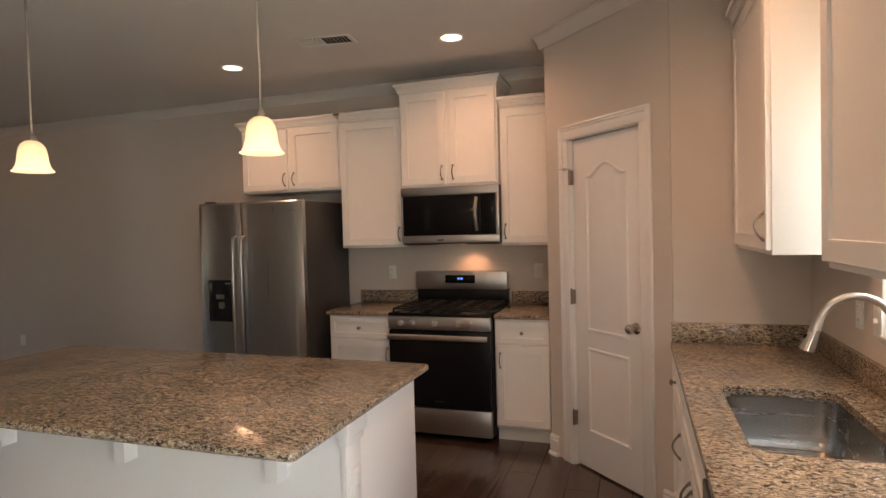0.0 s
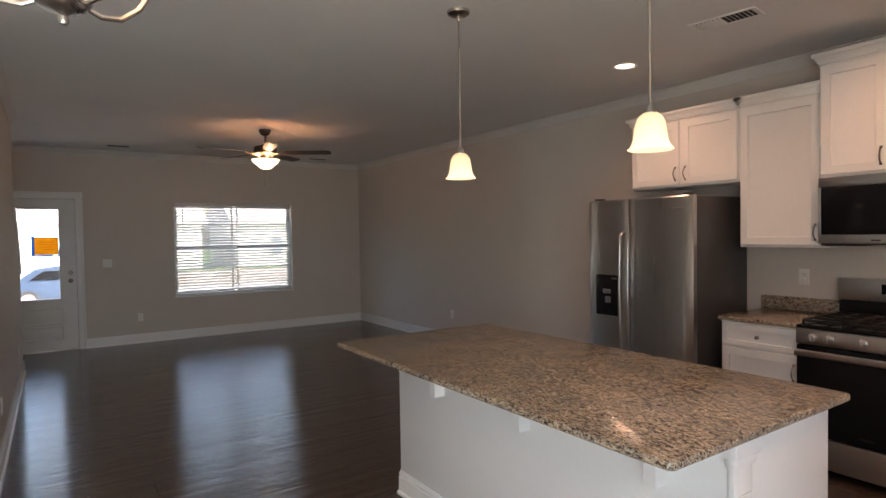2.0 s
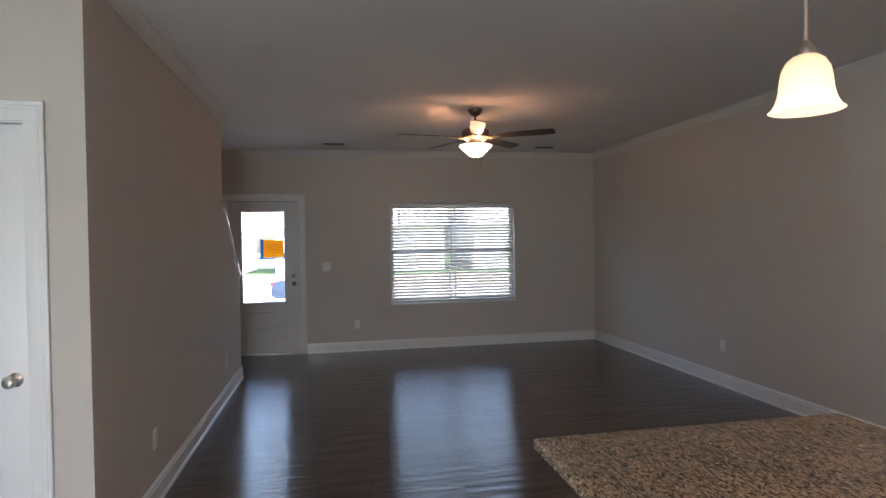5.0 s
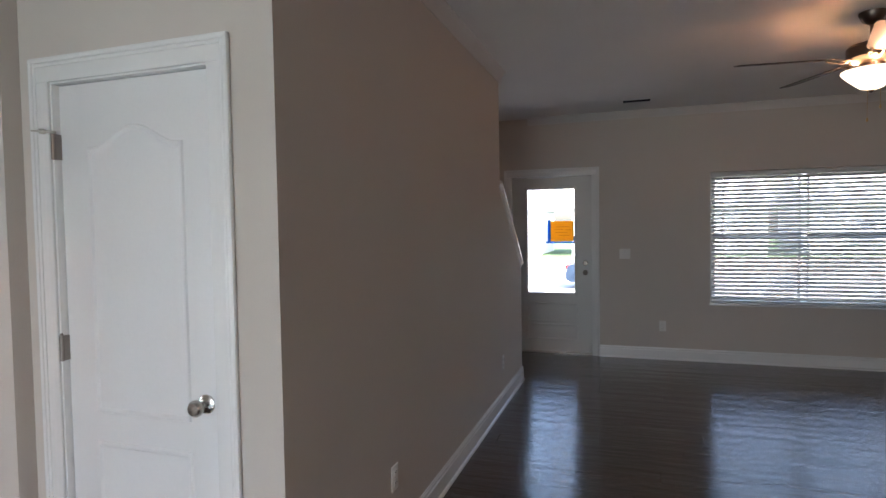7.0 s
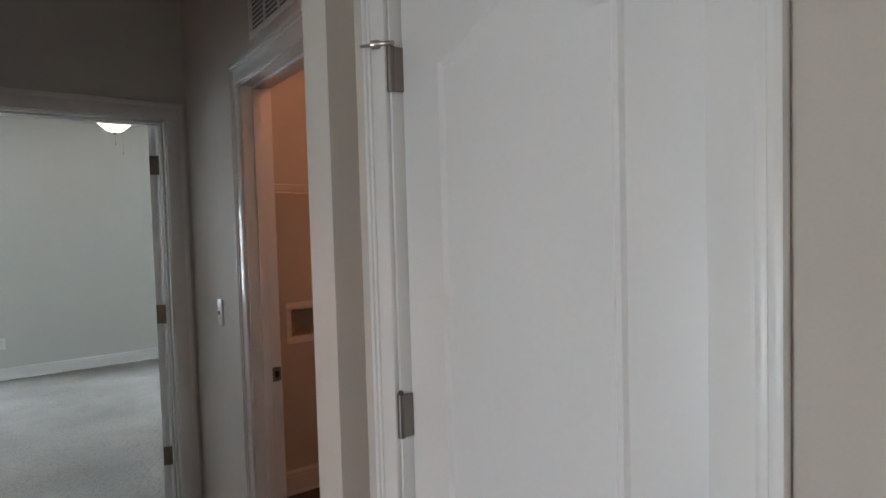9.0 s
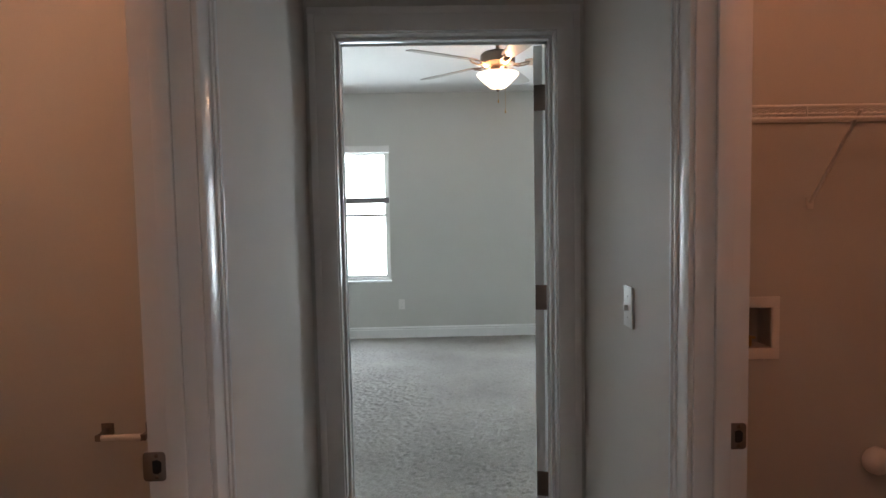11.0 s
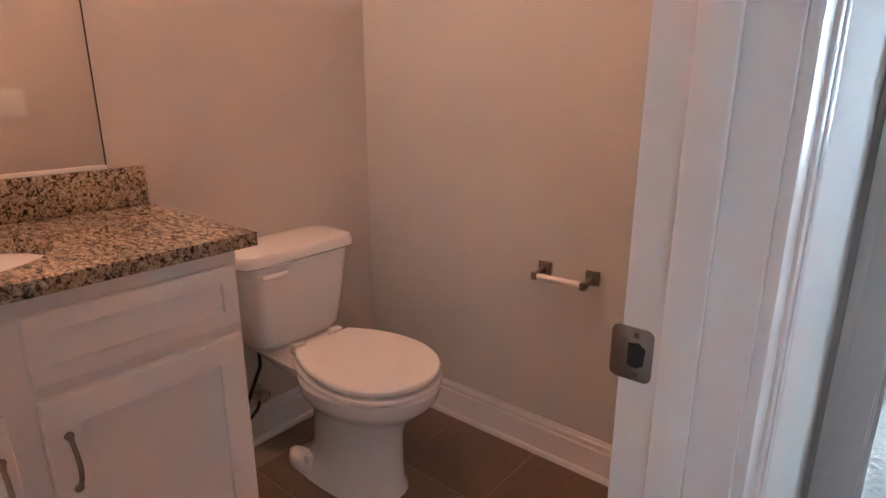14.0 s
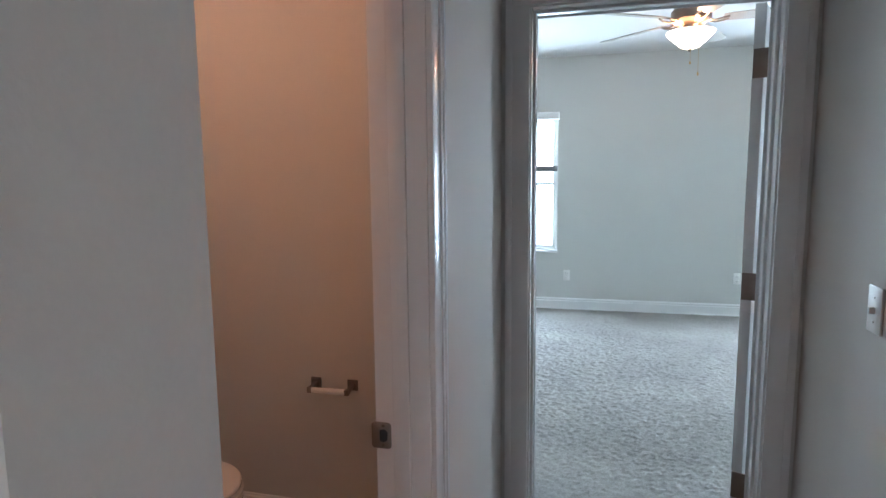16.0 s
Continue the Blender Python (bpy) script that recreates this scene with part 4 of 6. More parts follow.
def corbel(parent, x, y, dx, dy):
    """A white bracket of stepped and curved outline under the overhang."""
    prof = [(0, 0.884), (0.27, 0.884), (0.27, 0.85), (0.24, 0.825), (0.17, 0.812), (0.13, 0.80), (0.10, 0.775), (0.075, 0.757), (0.06, 0.75), (0.06, 0.67), (0, 0.67)]
    sx, sy = -dy, dx
    bm = bmesh.new()
    loft(bm, [[(x + dx * a + sx * s, y + dy * a + sy * s, z) for a, z in prof] for s in (-0.024, 0.024)])
    return part("corbel", bm, CAB, parent)


for x in (-1.915, -1.275, -0.62):
    corbel(isl, x, IY0, 0, -1)
sock = part("outlet", boxes((IX1 + 0.012, IY0 + 0.005, 0.60, IX1 + 0.017, IY0 + 0.075, 0.715), bevel=0.002), PLASTIC, isl, "white outlet plate")
part("sockets", boxes((IX1 + 0.017, IY0 + 0.022, 0.625, IX1 + 0.019, IY0 + 0.058, 0.650), (IX1 + 0.017, IY0 + 0.022, 0.665, IX1 + 0.019, IY0 + 0.058, 0.690), bevel=0.0008), PLASTIC, sock)
itop = thing("island_countertop", (0, 0, 0.884), "speckled tan granite island top", "countertop")
bm = bmesh.new()
T0 = (-2.43, 1.44, -0.33, 2.50)
loft(bm, [rounded(T0[0] + 0.006, T0[1] + 0.006, T0[2] - 0.006, T0[3] - 0.006, 0.02, 0.0), rounded(*T0, 0.024, 0.006), rounded(*T0, 0.024, 0.021), rounded(T0[0] + 0.002, T0[1] + 0.002, T0[2] - 0.002, T0[3] - 0.002, 0.023, 0.026),
          rounded(T0[0] + 0.007, T0[1] + 0.007, T0[2] - 0.007, T0[3] - 0.007, 0.02, 0.028)])
part("slab", bm, GRANITE, itop)


# ---- doors ----
def panel_outline(x0, z0, x1, z1, arch, inset, y):
    """The outline of a door panel, shrunk by inset; arch: rise of its cathedral top."""
    a0, a1, b0, b1 = x0 + inset, x1 - inset, z0 + inset, z1 - inset
    pts = [(a0, y, b0), (a1, y, b0), (a1, y, b1)]
    if arch:
        n = 18
        for i in range(1, n):
            u = i / n
            lift = arch * math.sin(math.pi * min(max((u - 0.08) / 0.84, 0), 1)) ** 1.5
            pts.append((a1 + (a0 - a1) * u, y, b1 + lift))
    pts.append((a0, y, b1))
    return pts


def moulded_panel(bm, x0, z0, x1, z1, arch, y, out):
    """A panel moulding on a door face at y, standing proud towards out."""
    steps = ((0, 0.0), (0.005, 0.007), (0.013, 0.0085), (0.021, 0.001), (0.034, 0.0008), (0.055, 0.0055))
    loft(bm, [panel_outline(x0, z0, x1, z1, arch, i, y + out * d) for i, d in steps])


def door_knob(parent, x, y, z, out):
    bm = bmesh.new()
    lathe(bm, [(0.032, 0), (0.032, 0.005), (0.022, 0.010), (0.012, 0.014), (0.011, 0.030), (0.020, 0.036), (0.0275, 0.048), (0.0275, 0.058), (0.020, 0.068), (0.004, 0.071)], 22,
          (x, y, z), Matrix.Rotation(radians(90 if out < 0 else -90), 4, 'X'))
    return part("knob", bm, NICKEL, parent, "round brushed nickel door knob")


def hinge(parent, x, y, z, r=0.0085):
    bm = boxes((x - 0.003, y - 0.004, z - 0.045, x + 0.007, y + 0.02, z + 0.045), bevel=0.001)
    lathe(bm, [(r, -0.046), (r, 0.046)], 10, (x, y - 0.007, z))
    lathe(bm, [(0.005, 0.046), (0.006, 0.050), (0.003, 0.054)], 10, (x, y - 0.007, z))
    return part("hinge", bm, DULL_NICKEL, parent, "nickel butt hinge")


def moulded_door(name, at, turn, w, h, label, knob_side, hinge_side, hinges, stop=None):
    """A two-panel arch-top door. Local: x along its width, its face at y = 0 looks to -y."""
    d = thing(name, at, label, "door", turn, kind="structure")
    leaf = boxes((0.003, 0, 0.012, w - 0.003, 0.035, h - 0.003), bevel=0.0015)
    m = 0.115 if w < 0.62 else 0.125
    moulded_panel(leaf, m, 0.94 - 0.08, w - m, h - 0.225, 0.068, 0.0, -1)
    moulded_panel(leaf, m, 0.24, w - m, 0.76, 0, 0.0, -1)
    leaf = part("leaf", leaf, DOORW, d)
    kx = w - 0.062 if knob_side == "r" else 0.062
    door_knob(d, kx, 0, 0.93, -1)
    hx_ = 0.0 if hinge_side == "l" else w
    for z in hinges:
        hinge(d, hx_, -0.019, z)
    if stop:
        bm = bmesh.new()
        tube(bm, [(hx_ + 0.012, -0.027, stop), (hx_, -0.030, stop + 0.001), (hx_ - 0.016, -0.038, stop + 0.003), (hx_ - 0.022, -0.041, stop + 0.003), (hx_ - 0.034, -0.048, stop + 0.004),
                  (hx_ - 0.038, -0.050, stop + 0.004), (hx_ - 0.062, -0.060, stop + 0.006)], [0.005, 0.006, 0.005, 0.0095, 0.0095, 0.004, 0.003], 10)
        part("door_stop", bm, NICKEL, d, "hinge-pin door stop")
    kz = 0.93
    part("latch_plate", boxes((w - 0.0035 if knob_side == "r" else -0.0005, -0.0012, kz - 0.03, w + 0.0005 if knob_side == "r" else 0.0035, 0.003, kz + 0.03)), DARK, d)
    return d


# closet door faces +x: local x runs to +y
moulded_door("door_closet", (-3.585, -1.084, 0), 90, 0.669, 2.03, "closed white two-panel arch-top closet door", "r", "l", (1.81, 1.09, 0.30), 1.86)
moulded_door("door_pantry", (-0.02 + 0.7071 * 0.235 + 0.018, 3.96 - 0.7071 * 0.235 + 0.018, 0), -45, 0.577, 2.03, "closed white two-panel arch-top pantry door", "r", "l", (1.80, 1.06, 0.30), 1.85)

# bedroom door, open into the bedroom
bd = thing("door_bedroom", (-3.512, -3.292, 0), "white bedroom door standing open", "door", -110, kind="structure")
leaf = boxes((0.003, -0.0, 0.012, 0.765, 0.035, 2.028), bevel=0.0015)
moulded_panel(leaf, 0.125, 0.86, 0.64, 1.815, 0.055, 0.035, 1)
moulded_panel(leaf, 0.125, 0.24, 0.64, 0.76, 0, 0.035, 1)
leaf = part("leaf", leaf, DOORW, bd)
door_knob(bd, 0.70, 0.035, 0.93, 1)
for z in (1.832, 1.073, 0.335):
    part("hinge", boxes((-0.0045, -0.018, z - 0.048, 0.0035, 0.033, z + 0.048), bevel=0.001), DULL_NICKEL, bd, "dull metal hinge leaf on the door edge")

# front door
fd = thing("door_front", (-8.86, -0.498, 0), "closed pale grey half-light front door with taped notice", "door", 90, kind="structure")
W2, GX0, GX1, GZ0, GZ1 = 0.908, 0.165, 0.722, 0.70, 1.925
bm = boxes((0, 0, 0.012, GX0, 0.044, 2.056), (GX1, 0, 0.012, W2, 0.044, 2.056), (GX0, 0, 0.012, GX1, 0.044, GZ0), (GX0, 0, GZ1, GX1, 0.044, 2.056))
moulded_panel(bm, 0.155, 0.15, W2 - 0.155, 0.34, 0, 0, -1)
moulded_panel(bm, 0.155, 0.36, W2 - 0.155, 0.59, 0, 0, -1)
fl = part("leaf", bm, GRAY_DOOR, fd)
bm = boxes((GX0 - 0.022, -0.012, GZ0 - 0.022, GX0 + 0.008, 0.05, GZ1 + 0.022), (GX1 - 0.008, -0.012, GZ0 - 0.022, GX1 + 0.022, 0.05, GZ1 + 0.022),
           (GX0 + 0.008, -0.012, GZ0 - 0.022, GX1 - 0.008, 0.05, GZ0 + 0.008), (GX0 + 0.008, -0.012, GZ1 - 0.008, GX1 - 0.008, 0.05, GZ1 + 0.022), bevel=0.004)
part("glass_frame", bm, GRAY_DOOR, fl)
pane = part("pane", boxes((GX0 + 0.006, 0.018, GZ0 + 0.006, GX1 - 0.006, 0.024, GZ1 - 0.006)), GLASS, fl)
pane.visible_shadow = False
for z, nm in ((1.055, "deadbolt"), (0.945, "knob")):
    bm = bmesh.new()
    if nm == "deadbolt":
        lathe(bm, [(0.030, 0), (0.030, 0.006), (0.024, 0.012), (0.002, 0.012)], 20, (W2 - 0.07, 0, z), Matrix.Rotation(radians(90), 4, 'X'))
        box(bm, W2 - 0.087, -0.026, z - 0.006, W2 - 0.053, -0.010, z + 0.006, 0.003)
    else:
        lathe(bm, [(0.030, 0), (0.030, 0.006), (0.012, 0.012), (0.011, 0.028), (0.026, 0.042), (0.026, 0.056), (0.004, 0.064)], 20, (W2 - 0.07, 0, z), Matrix.Rotation(radians(90), 4, 'X'))
    part(nm, bm, DULL_NICKEL, fd, "dull nickel " + nm)
part("threshold", boxes((-0.002, -0.065, 0.001, W2 + 0.004, 0.06, 0.012), bevel=0.003), NICKEL, fd)
note = thing("taped_notice", (-8.852, -0.06, 1.31), "orange paper notice fixed with blue tape", "notice", 90)
part("paper", boxes((0, 0.0, 0, 0.272, 0.0012, 0.235)), ORANGE, note)
part("writing", boxes((0.06, -0.0008, 0.165, 0.22, 0.0, 0.172), (0.05, -0.0008, 0.135, 0.15, 0.0, 0.141), (0.17, -0.0008, 0.130, 0.235, 0.0, 0.136), (0.06, -0.0008, 0.10, 0.20, 0.0, 0.106), (0.10, -0.0008, 0.065, 0.22, 0.0, 0.071)), INK, note)
for r in ((-0.03, -0.0016, -0.012, 0.006, 0.0, 0.245), (-0.05, -0.002, -0.022, 0.30, -0.0005, -0.002), (0.266, -0.0016, -0.03, 0.30, 0.0, 0.05)):
    part("tape", boxes(r), BLUE_TAPE, note)

# strike plates on the empty door jambs
def strike(name, at, turn, label):
    s = thing(name, at, label, "strike plate", turn)
    bm = bmesh.new()
    loft(bm, [[(x, yy, z) for x, z, _ in rounded(-0.024 + k, -0.0285 + k, 0.019 - k, 0.0285 - k, 0.008, 0)] for yy, k in ((0.0, 0.0), (-0.0014, 0.0), (-0.002, 0.0008))])
    part("plate", bm, DULL_NICKEL, s)
    bm = bmesh.new()
    hole = [(-0.006, -0.011), (-0.004, -0.013), (0.003, -0.0145), (0.0105, -0.010), (0.0115, 0.008), (0.004, 0.0135), (-0.006, 0.0115)]
    loft(bm, [[(x, yy, z) for x, z in hole] for yy in (-0.0012, -0.0023)])
    part("latch_hole", bm, DARK, s)
    for z in (-0.021, 0.021):
        bm = bmesh.new()
        lathe(bm, [(0.0042, 0), (0.003, 0.0015), (0.001, 0.0015)], 10, (0.002, -0.002, z), Matrix.Rotation(radians(90), 4, 'X'))
        part("screw", bm, BRONZE, s)
    return s


strike("strike_plate", (-2.548, -2.181, 0.932), 180, "nickel strike plate on the bathroom door jamb")
strike("strike_plate", (-3.728, -2.290, 0.916), 180, "nickel strike plate on the laundry door jamb")


# ---- lamps ----
def pendant(x, y, bottom):
    p = thing("pendant_light", (x, y, bottom), "lit bell-shaped frosted glass pendant on a nickel rod", "pendant light", 0, "pendants over the island")
    bm = bmesh.new()
    prof = [(0.086, 0.0), (0.076, 0.010), (0.068, 0.025), (0.062, 0.048), (0.059, 0.08), (0.054, 0.105), (0.044, 0.124), (0.030, 0.136), (0.016, 0.141)]
    lathe(bm, prof + [(0.012, 0.139)] + [(r - 0.004, z - 0.002) for r, z in prof[::-1]][1:], 28)
    shade = part("shade", bm, PENDANT_SHADE, p, "glowing frosted bell shade")
    bm = bmesh.new()
    lathe(bm, [(0.022, 0.138), (0.023, 0.150), (0.014, 0.165), (0.007, 0.175)], 18)
    part("cap", bm, NICKEL, p)
    top = H - bottom
    bm = bmesh.new()
    tube(bm, [(0, 0, 0.17), (0, 0, 0.55)], 0.0055, 10)
    tube(bm, [(0, 0, 0.55), (0, 0, top - 0.04)], 0.0055, 10)
    lathe(bm, [(0.007, 0.54), (0.007, 0.56)], 10)
    part("rod", bm, NICKEL, p)
    bm = bmesh.new()
    for k in range(3):
        lathe(bm, [(0.009, 0), (0.011, 0.004), (0.009, 0.008)], 10, (0, 0, top - 0.055 + 0.010 * k))
    part("swivel", bm, NICKEL, p)
    bm = bmesh.new()
    lathe(bm, [(0.010, top - 0.03), (0.045, top - 0.026), (0.062, top - 0.016), (0.065, top - 0.001)], 24)
    part("canopy", bm, NICKEL, p)
    return p


pendant(-0.84, 2.06, 1.812)
pendant(-2.08, 2.06, 1.812)


ch = thing("chandelier", (-0.525, 0.18, 1.834), "brushed nickel chandelier with curved arms and lit glass shades", "chandelier")
bm = bmesh.new()
lathe(bm, [(0.001, -0.002), (0.006, 0.0), (0.008, 0.006), (0.006, 0.012), (0.009, 0.015), (0.014, 0.018), (0.028, 0.022), (0.038, 0.030), (0.040, 0.037), (0.034, 0.044), (0.018, 0.055), (0.012, 0.09), (0.016, 0.13), (0.010, 0.17)], 24)
part("hub", bm, NICKEL, ch)
bm = bmesh.new()
tube(bm, [(0, 0, 0.16), (0, 0, H - 1.834 - 0.03)], 0.006, 10)
part("rod", bm, NICKEL, ch)
bm = bmesh.new()
lathe(bm, [(0.012, 0.866), (0.05, 0.876), (0.064, 0.892), (0.066, 0.9055)], 24)
part("canopy", bm, NICKEL, ch)
for k in range(5):
    turn_ = Matrix.Rotation(radians(72 * k + 36), 4, 'Z')
    bm = bmesh.new()
    tube(bm, [turn_ @ Vector(p) for p in ((0.030, 0, 0.036), (0.055, 0, 0.026), (0.085, 0, 0.030), (0.115, 0, 0.055), (0.150, 0, 0.115), (0.185, 0, 0.165), (0.21, 0, 0.19))], 0.0045, 8)
    part("arm", bm, NICKEL, ch)
    bm = bmesh.new()
    lathe(bm, [(0.016, 0.19), (0.030, 0.195), (0.045, 0.215), (0.055, 0.26), (0.062, 0.30), (0.058, 0.30), (0.050, 0.26), (0.040, 0.22), (0.014, 0.20)], 20, turn_ @ Vector((0.21, 0, 0)))
    part("shade", bm, SHADE, ch, "lit frosted glass shade")


def can_light(x, y):
    c = thing("recessed_light", (x, y, H), "lit recessed ceiling light with white trim ring", "ceiling light", 0, "recessed lights")
    bm = bmesh.new()
    lathe(bm, [(0.088, 0.0), (0.090, -0.004), (0.078, -0.010), (0.068, -0.006), (0.066, -0.001)], 28)
    part("trim_ring", bm, PLASTIC, c)
    bm = bmesh.new()
    lathe(bm, [(0.066, -0.003), (0.05, -0.005), (0.002, -0.006)], 28)
    part("lens", bm, CAN_GLOW, c, "glowing lens")


can_light(-0.58, 3.735)
can_light(-2.28, 3.735)

vent = thing("ceiling_vent", (-1.35, 3.475, H), "white slatted ceiling air register", "air vent", 8)
part("frame", boxes((-0.19, -0.085, -0.006, 0.19, -0.062, 0), (-0.19, 0.062, -0.006, 0.19, 0.085, 0), (-0.19, -0.062, -0.006, -0.165, 0.062, 0), (0.165, -0.062, -0.006, 0.19, 0.062, 0), bevel=0.002), PLASTIC, vent)
part("backing", boxes((-0.165, -0.062, -0.002, 0.165, 0.062, -0.0005)), DARK, vent)
for i in range(14):
    x = -0.156 + i * 0.024
    t = -0.012 if i < 7 else 0.012
    bm = bmesh.new()
    loft(bm, [[(x, y, -0.001), (x + 0.003, y, -0.001), (x + 0.003 + t, y, -0.010), (x + t, y, -0.010)] for y in (-0.062, 0.062)])
    part("slat", bm, PLASTIC, vent)
for x, y, w, d_ in ((-8.2, 0.9, 0.30, 0.12), (-8.25, 3.7, 0.30, 0.12)):
    v = thing("ceiling_vent", (x, y, H), "small dark slatted ceiling register", "air vent", 90)
    part("frame", boxes((-w / 2, -d_ / 2, -0.005, w / 2, d_ / 2, 0), bevel=0.002), PLASTIC, v)
    for i in range(6):
        yy = -d_ / 2 + 0.02 + i * 0.016
        part("slat", boxes((-w / 2 + 0.02, yy, -0.008, w / 2 - 0.02, yy + 0.006, -0.004)), DARK, v)


def ceiling_fan(x, y, ceil, bowl, label, turn, blade_mat, reach=0.75):
    """A five-blade fan with a light bowl; bowl: height of the bowl's underside."""
    f = thing("ceiling_fan", (x, y, bowl), label, "ceiling fan", turn, "ceiling fans")
    bm = bmesh.new()
    lathe(bm, [(0.008, 0.0), (0.040, 0.003), (0.060, 0.010), (0.100, 0.045), (0.142, 0.085), (0.156, 0.104), (0.154, 0.112), (0.146, 0.112), (0.10, 0.103)], 36)
    part("light_bowl", bm, SHADE, f, "glowing frosted glass bowl")
    bm = bmesh.new()
    lathe(bm, [(0.014, -0.004), (0.010, -0.016), (0.003, -0.02)], 12)
    part("finial", bm, BRONZE, f)
    bm = bmesh.new()
    lathe(bm, [(0.08, 0.102), (0.085, 0.115), (0.07, 0.135), (0.07, 0.15), (0.115, 0.17), (0.13, 0.185), (0.13, 0.245), (0.115, 0.262), (0.06, 0.272), (0.03, 0.29)], 30)
    part("motor_housing", bm, BRONZE, f, "brushed dark metal motor housing")
    top = ceil - bowl
    bm = bmesh.new()
    tube(bm, [(0, 0, 0.28), (0, 0, top - 0.03)], 0.012, 12)
    part("downrod", bm, BRONZE, f)
    bm = bmesh.new()
    lathe(bm, [(0.016, top - 0.075), (0.05, top - 0.055), (0.068, top - 0.02), (0.07, top - 0.001)], 24)
    part("canopy", bm, BRONZE, f)
    for k in range(5):
        a = radians(72 * k)
        rot = Matrix.Rotation(a, 4, 'Z')
        bm = bmesh.new()
        for s in (-1, 1):
            tube(bm, [rot @ Vector(p) for p in ((0.10, 0.012 * s, 0.178), (0.15, 0.03 * s, 0.170), (0.20, 0.035 * s, 0.178), (0.235, 0.02 * s, 0.186))], 0.006, 8)
        part("blade_bracket", bm, BRONZE, f)
        bm = bmesh.new()
        tilt = Matrix.Rotation(radians(-11), 4, 'X')
        rings = []
        for px, hw in ((0.20, 0.040), (0.24, 0.052), (0.40, 0.060), (reach - 0.075, 0.066), (reach - 0.02, 0.060), (reach, 0.040)):
            rings.append([rot @ (Vector((0, 0, 0.19)) + tilt @ Vector(p)) for p in ((px, -hw, -0.003), (px, hw, -0.003), (px, hw, 0.003), (px, -hw, 0.003))])
        loft(bm, rings)
        part("blade", bm, blade_mat, f)
    for s, ln in ((0.035, 0.13), (-0.03, 0.20)):
        bm = bmesh.new()
        tube(bm, [(s, 0.05, 0.10), (s, 0.05, 0.04 - ln)], 0.0012, 6)
        lathe(bm, [(0.002, 0.012), (0.005, 0.004), (0.006, -0.008), (0.002, -0.014)], 10, (s, 0.05, 0.03 - ln))
        part("pull_chain", bm, BRASS, f, "beaded pull chain with wooden tip")
    return f


BLADE_DARK = paint("dark_walnut_fan_blade", (0.06, 0.045, 0.035), 0.45, 60, 0.15, 0.05, stretch=(6, 1, 1))
BLADE_PALE = paint("pale_grey_fan_blade", (0.36, 0.33, 0.29), 0.45, 60, 0.1, 0.05, stretch=(6, 1, 1))
ceiling_fan(-6.15, 2.22, H, 2.285, "dark metal ceiling fan with lit glass bowl", 60, BLADE_DARK)
ceiling_fan(-3.602, -5.45, H, 2.32, "bedroom ceiling fan with pale blades and lit bowl", 30, BLADE_PALE)


# ---- plates and small fittings ----
def plate(name, at, turn, kind, label, w=0.07, h=0.115):
    """A white wall plate; its face looks to local -y."""
    p = thing(name, at, label, "wall plate", turn, "outlets and switches")
    part("cover", boxes((-w / 2, -0.006, -h / 2, w / 2, 0.0, h / 2), bevel=0.0022), PLASTIC, p)
    if kind == "outlet":
        for z in (-0.024, 0.024):
            s = part("socket", boxes((-0.017, -0.009, z - 0.014, 0.017, -0.005, z + 0.014), bevel=0.002), PLASTIC, p)
            part("slots", boxes((-0.008, -0.0096, z - 0.003, -0.006, -0.0088, z + 0.006), (0.006, -0.0096, z - 0.003, 0.008, -0.0088, z + 0.006)), DARK, s)
    else:
        gangs = (0,) if w < 0.1 else (-0.023, 0.023)
        for x in gangs:
            part("toggle", boxes((x - 0.005, -0.018, -0.010, x + 0.005, -0.005, 0.006), bevel=0.0015), PLASTIC, p)
    for z in (-0.03, 0.03) if kind != "outlet" else (0,):
        bm = bmesh.new()
        lathe(bm, [(0.003, 0), (0.002, 0.001), (0.0005, 0.001)], 8, (0, -0.006, z), Matrix.Rotation(radians(90), 4, 'X'))
        part("screw", bm, NICKEL, p)
    return p


plate("light_switch", (-8.79, 0.775, 1.167), 90, "switch", "white double light switch plate by the front door", 0.116)
plate("outlet", (-8.79, 1.17, 0.37), 90, "outlet", "white outlet on the front wall")
plate("outlet", (-4.41, -0.168, 0.37), 180, "outlet", "white outlet low on the partition wall")
plate("outlet", (-6.70, -0.168, 0.37), 180, "outlet", "white outlet low on the partition wall")
plate("outlet", (-5.93, 4.67, 0.405), 0, "outlet", "white outlet low on the living room wall")
plate("outlet", (-1.45, 4.67, 1.15), 0, "outlet", "white outlet above the counter")
plate("outlet", (-0.20, 4.67, 1.16), 0, "outlet", "white outlet above the counter")
plate("outlet", (1.31, 2.62, 1.15), -90, "outlet", "white outlet above the sink backsplash")
plate("light_switch", (1.31, 2.45, 1.15), -90, "switch", "white light switch above the sink backsplash")
plate("light_switch", (-3.635, -2.69, 1.132), 90, "switch", "white light switch on the hall wall")
plate("outlet", (-2.733, -7.57, 0.385), 180, "outlet", "white outlet on the bedroom wall")
plate("outlet", (-4.465, -7.57, 0.40), 180, "outlet", "white outlet on the bedroom wall")
plate("light_switch", (-2.535, -2.425, 1.12), 90, "switch", "white double light switch inside the bathroom", 0.116)

